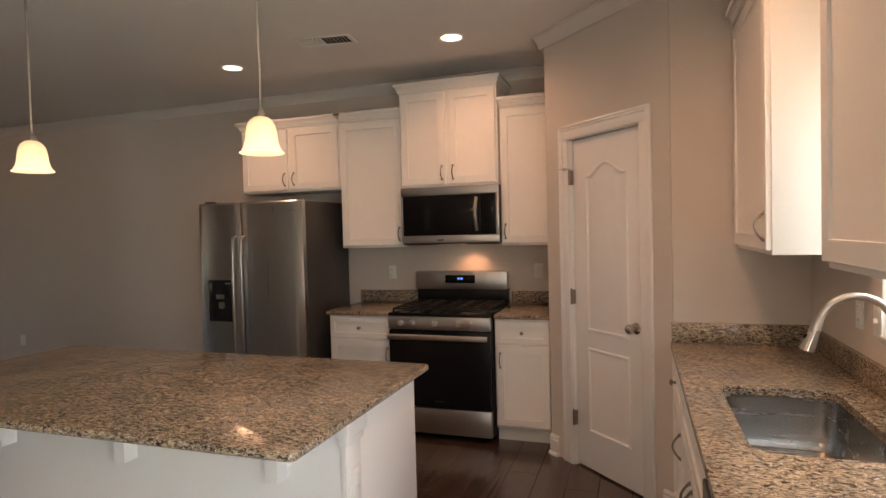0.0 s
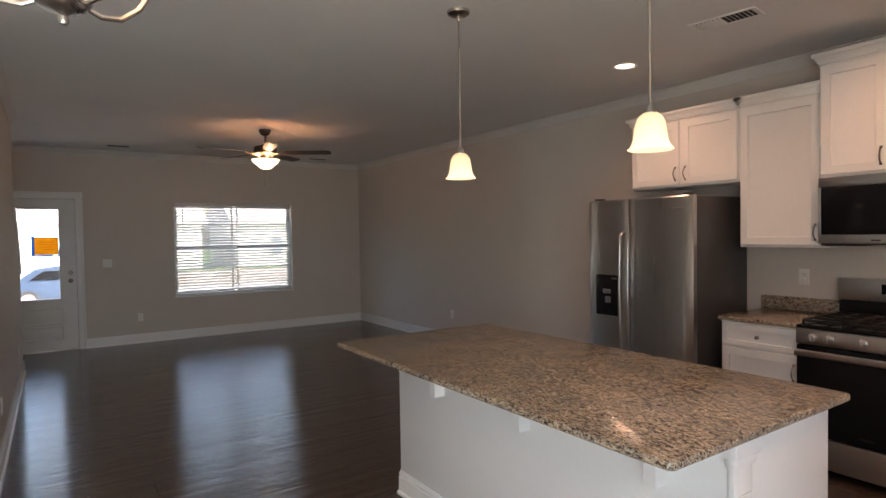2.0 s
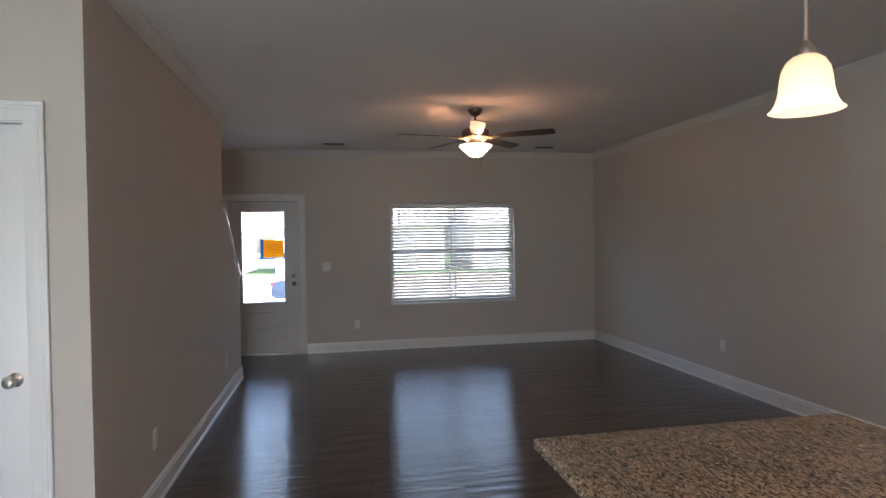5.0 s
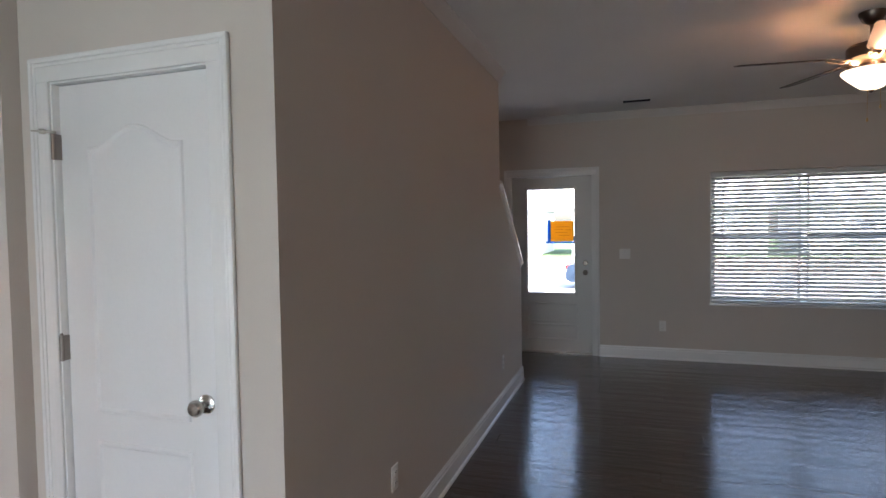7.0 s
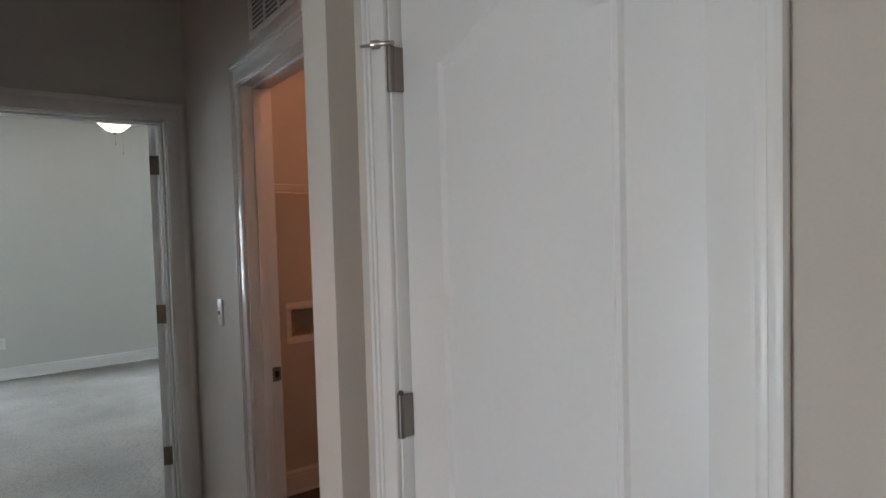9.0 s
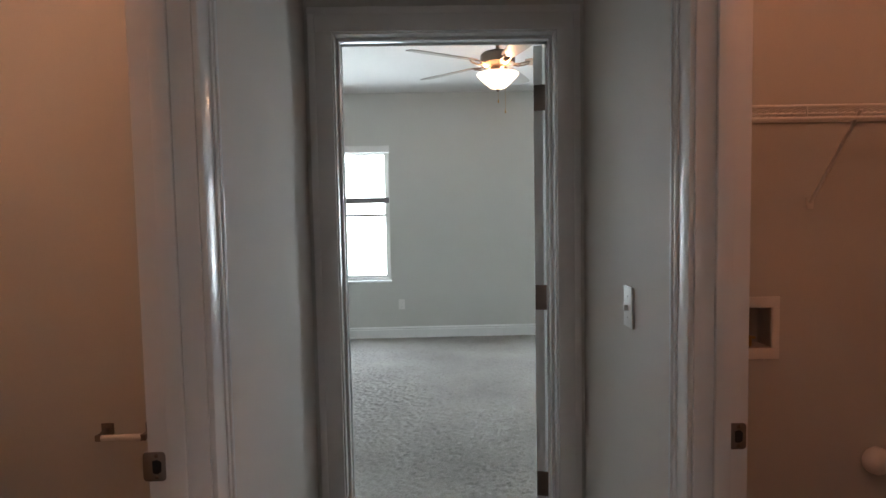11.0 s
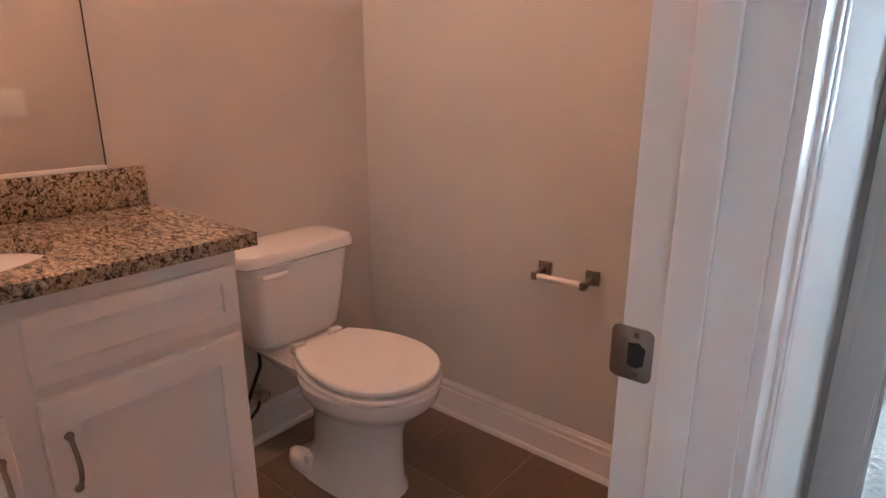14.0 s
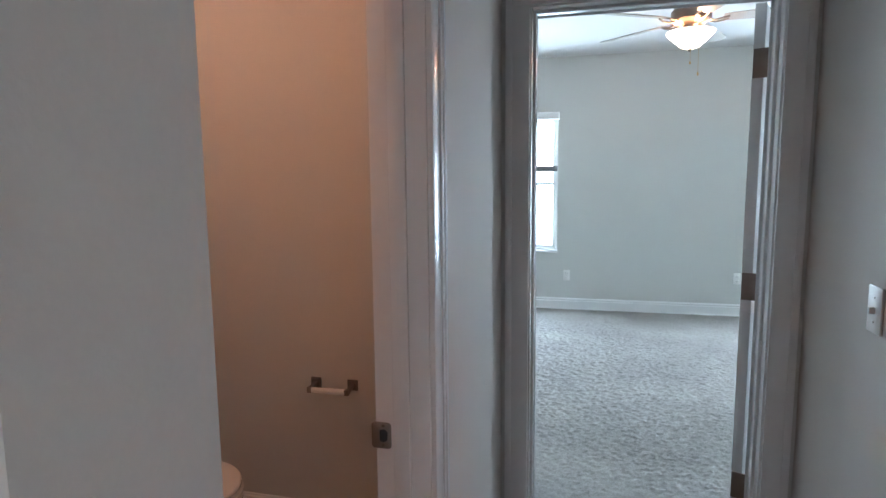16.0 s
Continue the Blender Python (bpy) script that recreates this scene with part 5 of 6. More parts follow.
grille = thing("return_air_grille", (-3.635, -1.93, 2.17), "white louvred return air grille above laundry door", "air vent", 90)
part("frame", boxes((-0.22, -0.008, 0, 0.22, 0, 0.022), (-0.22, -0.008, 0.29, 0.22, 0, 0.312), (-0.22, -0.008, 0.022, -0.195, 0, 0.29), (0.195, -0.008, 0.022, 0.22, 0, 0.29), (-0.07, -0.008, 0.022, -0.06, 0, 0.29), (0.06, -0.008, 0.022, 0.07, 0, 0.29), bevel=0.002), PLASTIC, grille)
part("backing", boxes((-0.195, -0.0015, 0.022, 0.195, -0.0005, 0.29)), paint("grey_duct_liner", (0.22, 0.21, 0.20), 0.7), grille)
for i in range(16):
    z = 0.03 + i * 0.0165
    bm = bmesh.new()
    loft(bm, [[(x, -0.0015, z + 0.009), (x, -0.003, z + 0.010), (x, -0.0085, z + 0.001), (x, -0.007, z)] for x in (-0.195, 0.195)])
    part("louvre", bm, PLASTIC, grille)


# ---- the blind on the front window ----
bl = thing("window_blind", (-8.805, 1.655, 0.645), "lowered white slatted blind with open slats", "blind", 90)
BW, BH = 1.775, 1.39
part("headrail", boxes((0, -0.012, BH - 0.05, BW, 0.045, BH), bevel=0.003), SLAT, bl)
part("bottom_rail", boxes((0.004, -0.008, 0.0, BW - 0.004, 0.040, 0.022), bevel=0.004), SLAT, bl)
bm = bmesh.new()
prof = [(-0.024, -0.0012), (0.0, 0.0018), (0.024, -0.0012), (0.024, -0.0036), (0.0, -0.0006), (-0.024, -0.0036)]
loft(bm, [[(x, a, b) for a, b in prof] for x in (0.006, BW - 0.006)])
slat_mesh = mesh_of("slat", bm, SLAT)
for i in range(31):
    s = new("slat", slat_mesh)
    s.parent = bl
    s.matrix_local = pose(0, 0.016, 0.055 + i * 0.0422, 42, 0, 0)
for x in (0.13, 0.72, 1.06, 1.64):
    bm = bmesh.new()
    for y in (-0.009, 0.041):
        tube(bm, [(x, y, 0.01), (x, y, BH - 0.05)], 0.0011, 5)
    part("ladder_cord", bm, SLAT, bl)
bm = bmesh.new()
tube(bm, [(0.11, -0.018, BH - 0.05), (0.112, -0.022, BH - 0.10), (0.112, -0.022, BH - 0.82)], 0.004, 8)
part("tilt_wand", bm, PLASTIC, bl, "clear tilt wand")

for x0 in (-2.625, -5.50):
    sh = thing("raised_shade", (x0, -7.565, 1.53), "white shade headrail and lowered bottom rail", "blind", 0, "bedroom window shades")
    part("headrail", boxes((-0.008, 0.0, 0.555, 0.898, 0.05, 0.632), bevel=0.004), PLASTIC, sh)
    part("bottom_rail", boxes((0.006, -0.03, 0.0, 0.884, 0.004, 0.062), bevel=0.004), paint("grey_rail", (0.20, 0.20, 0.20), 0.5), sh)
    for x in (0.15, 0.74):
        bm = bmesh.new()
        tube(bm, [(x, -0.01, 0.04), (x, 0.02, 0.58)], 0.001, 5)
        part("cord", bm, PLASTIC, sh)


# ---- bathroom ----
van = thing("bathroom_vanity", (-1.615, -1.36, 0), "white shaker bathroom vanity cabinet", "vanity", -90)
VL = 0.935
part("body", boxes((0, 0, 0.09, VL, 0.49, 0.851), bevel=0.002), CAB, van)
part("toe_kick", boxes((0.0, 0.06, 0, VL, 0.49, 0.09)), CAB, van)
part("face_rail", boxes((0, -0.004, 0.811, VL, 0.0, 0.851), bevel=0.001), CAB, van)
for a, b, side in ((0.03, 0.485, "r"), (0.530, 0.925, "l")):
    f = shaker("drawer", van, a, 0.684, b, 0.818, rail=0.034)
    f = shaker("door", van, a, 0.105, b, 0.657, rail=0.058)
    handle(f, (b - 0.022) if side == "r" else (a + 0.036), -0.019, 0.47, 0.58)
vt = thing("stone_countertop", (0, 0, 0), "speckled granite vanity top with backsplash", "countertop")
bm = bmesh.new()
VX0, VX1, VY0, VY1 = -1.643, -1.122, -2.338, -1.342
cxv, cyv, n = -1.40, -1.80, 28
oval = [(cxv + 0.165 * math.cos(2 * math.pi * i / n), cyv + 0.215 * math.sin(2 * math.pi * i / n)) for i in range(n)]


def to_rect(p):
    dx, dy = p[0] - cxv, p[1] - cyv
    s = min((VX1 - cxv) / dx if dx > 1e-9 else ((VX0 - cxv) / dx if dx < -1e-9 else 1e9), (VY1 - cyv) / dy if dy > 1e-9 else ((VY0 - cyv) / dy if dy < -1e-9 else 1e9))
    return (cxv + dx * s, cyv + dy * s)


rim = [to_rect(p) for p in oval]
ang = [math.atan2(p[1] - cyv, p[0] - cxv) for p in rim]
for cx_, cy_ in ((VX0, VY0), (VX1, VY0), (VX0, VY1), (VX1, VY1)):
    a = math.atan2(cy_ - cyv, cx_ - cxv)
    j = min(range(n), key=lambda q: abs(ang[q] - a))
    rim[j] = (cx_, cy_)
loft(bm, [[(x, y, 0.852) for x, y in oval], [(x, y, 0.878) for x, y in oval], [(cxv + (x - cxv) * 1.015, cyv + (y - cyv) * 1.015, 0.882) for x, y in oval],
          [(x, y, 0.882) for x, y in rim], [(x, y, 0.852) for x, y in rim]], closed=True)
part("slab", bm, GRANITE_BATH, vt)
part("backsplash", boxes((-1.142, VY0 + 0.002, 0.883, -1.122, VY1, 0.984), bevel=0.003), GRANITE_BATH, vt)
basin = thing("bathroom_sink", (cxv, cyv, 0.736), "white oval undermount bathroom sink", "sink")
bm = bmesh.new()
loft(bm, [[(0.165 * s * math.cos(2 * math.pi * i / n), 0.215 * s * math.sin(2 * math.pi * i / n), z) for i in range(n)] for s, z in
          ((1.06, 0.115), (1.01, 0.115), (0.97, 0.08), (0.85, 0.035), (0.6, 0.008), (0.1, 0.0), (0.1, -0.012), (0.65, -0.006), (0.95, 0.03), (1.06, 0.08))], closed=True)
part("bowl", bm, PORCELAIN, basin)
bm = bmesh.new()
lathe(bm, [(0.022, 0.002), (0.022, 0.006), (0.004, 0.007)], 16)
part("drain", bm, NICKEL, basin)
fct = thing("bathroom_faucet", (-1.19, cyv, 0.882), "brushed nickel bathroom faucet", "faucet")
bm = bmesh.new()
lathe(bm, [(0.024, 0), (0.024, 0.006), (0.015, 0.012), (0.014, 0.10), (0.011, 0.108)], 16)
part("base", bm, NICKEL, fct)
bm = bmesh.new()
tube(bm, [(0, 0, 0.08), (-0.05, 0, 0.10), (-0.10, 0, 0.09), (-0.11, 0, 0.075)], 0.010, 10)
part("spout", bm, NICKEL, fct)
mir = thing("bathroom_mirror", (-1.12, -1.345, 0.988), "large frameless wall mirror above the vanity", "mirror", -90)
part("glass", boxes((0.01, -0.006, 0.0, 0.90, -0.002, 1.05)), MIRROR, mir)
part("bottom_channel", boxes((0.008, -0.010, -0.004, 0.902, 0.0, 0.007), bevel=0.001), PLASTIC, mir, "white mirror channel")
part("backing", boxes((0.011, -0.002, 0.001, 0.899, -0.0003, 1.049)), DARK, mir)
part("edge", boxes((0.8995, -0.0062, 0.0, 0.9035, -0.0005, 1.05)), DARK, mir, "dark polished edge")
bcl = thing("bathroom_ceiling_light", (-1.55, -2.2, H), "flush round ceiling light with lit frosted glass", "ceiling light")
bm = bmesh.new()
lathe(bm, [(0.14, -0.001), (0.145, -0.012), (0.135, -0.024), (0.12, -0.026)], 30)
part("base", bm, NICKEL, bcl)
bm = bmesh.new()
lathe(bm, [(0.122, -0.024), (0.120, -0.040), (0.10, -0.066), (0.06, -0.084), (0.002, -0.09)], 30)
part("glass", bm, SHADE, bcl, "lit frosted glass bowl")


# toilet: local x from the wall to the front, y across
def egg(cx, a_back, a_front, b, z, n=32, p=2.0, p_back=None):
    pts, p_front = [], p
    for i in range(n):
        t = 2 * math.pi * i / n
        c, s = math.cos(t), math.sin(t)
        a = a_front if c > 0 else a_back
        p = p_front if c > 0 else (p_back or p_front)
        pts.append((cx + a * math.copysign(abs(c) ** (2 / p), c), b * math.copysign(abs(s) ** (2 / p), s), z))
    return pts


def seat_outline(x0, x1, b, half_back, z, inset=0.0):
    """A toilet seat seen from above: a round front and sides that run in to a short straight back edge at x0."""
    cx = x0 + (x1 - x0) * 0.54
    a, b, x0, half_back = x1 - cx - inset, b - inset, x0 + inset, half_back - inset * 0.7
    pts = [(cx + a * math.sin(math.pi * i / 20), b * math.cos(math.pi * i / 20), z) for i in range(21)]
    for side, us in ((-1, range(1, 8)), (1, range(7, 0, -1))):
        for i in us:
            u = i / 7
            pts.append((cx + (x0 - cx) * u, side * (b - (b - half_back) * u ** 2.2), z))
    return pts


toi = thing("toilet", (-1.125, -2.69, 0), "white two-piece toilet with closed lid", "toilet", 180)
bm = bmesh.new()
loft(bm, [egg(0.36, 0.20, 0.225, 0.118, 0.0, p=2.6), egg(0.36, 0.195, 0.222, 0.113, 0.018, p=2.6), egg(0.38, 0.16, 0.200, 0.094, 0.05, p=2.5), egg(0.39, 0.14, 0.190, 0.090, 0.12, p=2.4), egg(0.39, 0.135, 0.192, 0.092, 0.20, p=2.3),
          egg(0.40, 0.14, 0.200, 0.108, 0.255), egg(0.42, 0.16, 0.222, 0.138, 0.295), egg(0.44, 0.185, 0.244, 0.168, 0.33), egg(0.45, 0.195, 0.250, 0.178, 0.350), egg(0.45, 0.197, 0.257, 0.184, 0.383), egg(0.45, 0.19, 0.250, 0.177, 0.390)])
bowl = part("bowl", bm, PORCELAIN, toi)
for s in (-1, 1):
    bm = bmesh.new()
    loft(bm, [egg(0.255, 0.095, 0.11, 0.036, 0.0, 20), egg(0.255, 0.095, 0.11, 0.036, 0.014, 20), egg(0.25, 0.085, 0.088, 0.030, 0.034, 20), egg(0.24, 0.06, 0.055, 0.022, 0.048, 20), egg(0.235, 0.035, 0.03, 0.012, 0.056, 20)])
    bmesh.ops.translate(bm, verts=bm.verts[:], vec=(0, s * 0.076, 0))
    lathe(bm, [(0.017, 0.030), (0.017, 0.052), (0.013, 0.062), (0.002, 0.065)], 14, (0.275, s * 0.084, 0))
    part("foot", bm, PORCELAIN, bowl, "base flange with bolt cap")
bm = bmesh.new()
loft(bm, [rounded(0.10, -0.075, 0.30, 0.075, 0.04, 0.31), rounded(0.06, -0.11, 0.32, 0.11, 0.05, 0.355), rounded(0.04, -0.128, 0.33, 0.128, 0.05, 0.383), rounded(0.045, -0.124, 0.33, 0.124, 0.05, 0.393)])
part("shelf", bm, PORCELAIN, bowl)
bm = bmesh.new()
loft(bm, [rounded(0.045, -0.120, 0.150, 0.120, 0.05, 0.396), rounded(0.035, -0.150, 0.170, 0.150, 0.05, 0.404), rounded(0.028, -0.164, 0.182, 0.164, 0.05, 0.425), rounded(0.018, -0.184, 0.192, 0.184, 0.05, 0.54), rounded(0.012, -0.200, 0.200, 0.200, 0.05, 0.68)])
tank = part("tank", bm, PORCELAIN, toi)
bm = bmesh.new()
loft(bm, [rounded(0.006, -0.206, 0.206, 0.206, 0.05, 0.681), rounded(0.0, -0.214, 0.214, 0.214, 0.05, 0.688), rounded(0.0, -0.214, 0.214, 0.214, 0.05, 0.708), rounded(0.006, -0.208, 0.208, 0.208, 0.05, 0.719), rounded(0.03, -0.182, 0.18, 0.182, 0.04, 0.724)])
part("tank_lid", bm, PORCELAIN, toi)
bm = bmesh.new()
tube(bm, [(0.195, -0.15, 0.655), (0.214, -0.15, 0.655), (0.222, -0.135, 0.656), (0.224, -0.11, 0.654), (0.224, -0.078, 0.659)], [0.010, 0.008, 0.009, 0.011, 0.006], 10)
part("flush_lever", bm, PORCELAIN, tank, "white flush lever")
bm = bmesh.new()
loft(bm, [seat_outline(0.262, 0.705, 0.180, 0.112, z, k) for z, k in ((0.391, 0.004), (0.394, 0.0), (0.403, 0.0), (0.407, 0.004), (0.408, 0.014))])
part("seat", bm, PORCELAIN, toi)
bm = bmesh.new()
loft(bm, [seat_outline(0.268, 0.700, 0.176, 0.106, z, k) for z, k in ((0.4165, 0.009), (0.4175, 0.002), (0.421, 0.0), (0.430, 0.0005), (0.435, 0.005), (0.437, 0.03))])
part("lid", bm, PORCELAIN, toi)
for s in (-1, 1):
    part("seat_hinge", boxes((0.225, s * 0.075 - 0.02, 0.40, 0.255, s * 0.075 + 0.02, 0.436), bevel=0.006), PORCELAIN, toi)
sup = thing("water_supply_line", (-1.125, -2.60, 0.19), "braided toilet supply line with stop valve", "pipe", 180)
bm = bmesh.new()
lathe(bm, [(0.028, 0), (0.026, 0.004), (0.008, 0.006), (0.008, 0.04)], 16, (0.004, 0, 0), Matrix.Rotation(radians(90), 4, 'Y'))
part("valve", bm, NICKEL, sup)
bm = bmesh.new()
lathe(bm, [(0.012, 0), (0.022, 0.003), (0.022, 0.012), (0.004, 0.015)], 12, (0.05, 0, 0.0), Matrix.Rotation(radians(90), 4, 'Y'))
part("valve_handle", bm, NICKEL, sup)
bm = bmesh.new()
tube(bm, [(0.045, 0, 0.01), (0.06, -0.03, -0.03), (0.075, -0.07, -0.045), (0.08, -0.085, 0.0), (0.075, -0.05, 0.06), (0.065, -0.01, 0.12), (0.065, -0.01, 0.21)], 0.006, 8)
part("hose", bm, RUBBER, sup, "dark braided hose")

tp = thing("toilet_paper_holder", (-1.978, -3.165, 0.648), "square nickel toilet paper holder, empty roller", "paper holder", 180)
for x in (-0.079, 0.079):
    bm = boxes((x - 0.022, -0.006, -0.022, x + 0.022, 0, 0.022), (x - 0.016, -0.010, -0.016, x + 0.016, -0.005, 0.016), bevel=0.002)
    loft(bm, [[(x - 0.007, -0.008, -0.007), (x + 0.007, -0.008, -0.007), (x + 0.007, -0.008, 0.007), (x - 0.007, -0.008, 0.007)],
              [(x - 0.007, -0.045, -0.015), (x + 0.007, -0.045, -0.015), (x + 0.007, -0.045, 0.0), (x - 0.007, -0.045, 0.0)],
              [(x - 0.009, -0.070, -0.020), (x + 0.009, -0.070, -0.020), (x + 0.009, -0.070, 0.002), (x - 0.009, -0.070, 0.002)]])
    part("post", bm, DULL_NICKEL, tp, "square dull nickel post")
bm = bmesh.new()
lathe(bm, [(0.006, -0.073), (0.010, -0.072), (0.010, 0.0), (0.0115, 0.001), (0.0115, 0.071), (0.006, 0.073)], 14, (0, -0.060, -0.010), Matrix.Rotation(radians(90), 4, 'Y'))
part("roller", bm, PLASTIC, tp, "white spring roller")

# ---- laundry ----
ws = thing("wire_shelf", (-5.19, -3.165, 1.68), "white ventilated wire shelf on the laundry wall", "shelf")
for y, z in ((0.005, 0.03), (0.15, 0.03), (0.30, 0.03), (0.305, -0.008)):
    bm = bmesh.new()
    tube(bm, [(0, y, z), (1.43, y, z)], 0.006, 8)
    part("rail", bm, PLASTIC, ws)
bm = bmesh.new()
for i in range(56):
    x = 0.01 + i * 0.0255
    v = [bm.verts.new(p) for p in ((x - 0.0012, 0.004, 0.033), (x + 0.0012, 0.004, 0.033), (x + 0.0012, 0.303, 0.033), (x - 0.0012, 0.303, 0.033), (x - 0.0012, 0.004, 0.0305), (x + 0.0012, 0.004, 0.0305), (x + 0.0012, 0.303, 0.0305), (x - 0.0012, 0.303, 0.0305))]
    for q in ((0, 1, 2, 3), (7, 6, 5, 4), (0, 3, 7, 4), (1, 5, 6, 2), (3, 2, 6, 7), (0, 4, 5, 1)):
        bm.faces.new([v[k] for k in q])
tagged(part("wire_deck", bm, PLASTIC, ws), kind="stuff")
for x in (0.05, 0.35, 0.65, 0.95, 1.25):
    bm = bmesh.new()
    tube(bm, [(x, 0.303, 0.03), (x, 0.305, -0.008)], 0.003, 6)
    part("upright", bm, PLASTIC, ws)
bm = bmesh.new()
tube(bm, [(0.77, 0.29, 0.02), (0.735, 0.006, -0.262)], 0.006, 8)
box(bm, 0.722, 0.0, -0.285, 0.748, 0.006, -0.245, 0.002)
part("brace", bm, PLASTIC, ws)

wb = thing("washer_outlet_box", (-4.23, -3.165, 0.962), "recessed washer valve box with brass valves", "valve box", 180)
part("frame", boxes((-0.12, -0.008, -0.115, 0.12, 0.002, -0.075), (-0.12, -0.008, 0.076, 0.12, 0.002, 0.115), (-0.12, -0.008, -0.075, -0.092, 0.002, 0.076), (0.092, -0.008, -0.075, 0.12, 0.002, 0.076), bevel=0.002), PLASTIC, wb)
part("recess", boxes((-0.094, 0.085, -0.076, 0.094, 0.09, 0.077), (-0.094, 0.0, -0.0765, 0.094, 0.086, -0.0725), (-0.094, 0.0, 0.073, 0.094, 0.086, 0.077), (-0.0945, 0.0, -0.073, -0.0905, 0.086, 0.073), (0.0905, 0.0, -0.073, 0.0945, 0.086, 0.073)),
     paint("grey_box_liner", (0.42, 0.38, 0.34), 0.6), wb)
for x in (-0.045, 0.03):
    bm = bmesh.new()
    lathe(bm, [(0.010, 0), (0.010, 0.025), (0.014, 0.027), (0.014, 0.036), (0.006, 0.038)], 12, (x, 0.035, -0.072))
    box(bm, x - 0.018, 0.020, -0.045, x + 0.018, 0.029, -0.036, 0.002)
    part("valve", bm, BRASS, wb, "brass supply valve")
db = thing("dryer_recess_box", (-4.99, -3.165, 0.47), "white recessed dryer connection box", "valve box", 180)
part("frame", boxes((-0.15, -0.010, -0.20, 0.15, 0, -0.155), (-0.15, -0.010, 0.115, 0.15, 0, 0.16), (-0.15, -0.010, -0.155, -0.10, 0, 0.115), (0.10, -0.010, -0.155, 0.15, 0, 0.115), bevel=0.004), PLASTIC, db)
# Flat sheet without depth; the recess's shade is put into its dark grey.
part("recess", boxes((-0.10, -0.002, -0.155, 0.10, -0.0005, 0.115)), paint("shaded_grey_liner", (0.16, 0.15, 0.14), 0.5), db)
part("fitting", boxes((0.02, -0.02, 0.05, 0.07, -0.002, 0.09), bevel=0.004), NICKEL, db)
bm = bmesh.new()
lathe(bm, [(0.05, 0), (0.052, 0.01), (0.048, 0.03), (0.035, 0.045), (0.018, 0.053), (0.002, 0.055)], 22, (0, 0, 0), Matrix.Rotation(radians(-90), 4, 'X'))
single("round_wall_cap", bm, PLASTIC, "white round pipe cap on the laundry wall", "pipe cap", (-4.72, -3.163, 0.455))

# ---- outdoors ----
structure("ground", boxes((-140, -120, -1.3, 90, 120, -0.85)), GRASS, "green lawn around the house", "ground")
structure("road", boxes((-30.5, -110, -0.86, -21.5, 110, -0.835)), CONCRETE, "pale street in front of the house", "road")
structure("driveway", boxes((-21.4, -7.0, -0.86, -11.3, 0.9, -0.83)), CONCRETE, "pale concrete driveway before the front door", "driveway")
structure("pavement", boxes((-19.8, 1.0, -0.86, -18.3, 110, -0.82)), CONCRETE, "pale concrete pavement along the street", "pavement")
structure("lot", boxes((-41.5, -110, -0.86, -30.6, 110, -0.84)), paint("pale_bare_soil", (0.42, 0.36, 0.29), 0.9, 12, 0.2, 0.5), "bare pale soil across the street", "ground")
structure("porch", boxes((-11.2, -1.8, -0.85, -8.94, 4.9, -0.03)), CONCRETE, "pale concrete front porch slab", "porch")


HOUSE_PANE = paint("blue_grey_window_glass", (0.20, 0.25, 0.32), 0.1, 6, 0.1, 0.0)


def house(x, y, w, d_, h, label):
    """A row of white-sided houses across the way: front faces +x."""
    o = thing("house", (x, y, -0.85), label, "house", 0, "houses across the street")
    bm = boxes((-d_, -w / 2, 0, 0, w / 2, h))
    part("wall", bm, SIDING, o)
    bm = bmesh.new()
    loft(bm, [[(0.4, yy, h), (-d_ / 2, yy, h + d_ * 0.28), (-d_ - 0.4, yy, h), (-d_ - 0.4, yy, h - 0.15), (0.4, yy, h - 0.15)] for yy in (-w / 2 - 0.4, w / 2 + 0.4)])
    part("roof", bm, ROOF, o)
    for k in range(int(w // 5.0)):
        yy = -w / 2 + 3.2 + k * 5.0
        for z in ((0.9,) if h < 4 else (0.9, 3.6)):
            wdw = part("window", boxes((0.0, yy - 0.5, z, 0.06, yy + 0.5, z + 1.5), bevel=0.01), PLASTIC, o)
            part("pane", boxes((0.055, yy - 0.42, z + 0.08, 0.066, yy + 0.42, z + 0.72), (0.055, yy - 0.42, z + 0.78, 0.066, yy + 0.42, z + 1.42)), HOUSE_PANE, wdw)
    return o


house(-46, 3.0, 13, 9, 3.6, "white-sided house with blue-grey windows across the street")
house(-46, -12.5, 13, 9, 3.6, "white-sided house with blue-grey windows across the street")
house(-46, 18.5, 13, 9, 3.6, "white-sided house with blue-grey windows across the street")
house(-4, -60, 16, 10, 3.2, "distant white-sided house behind the back lawn")


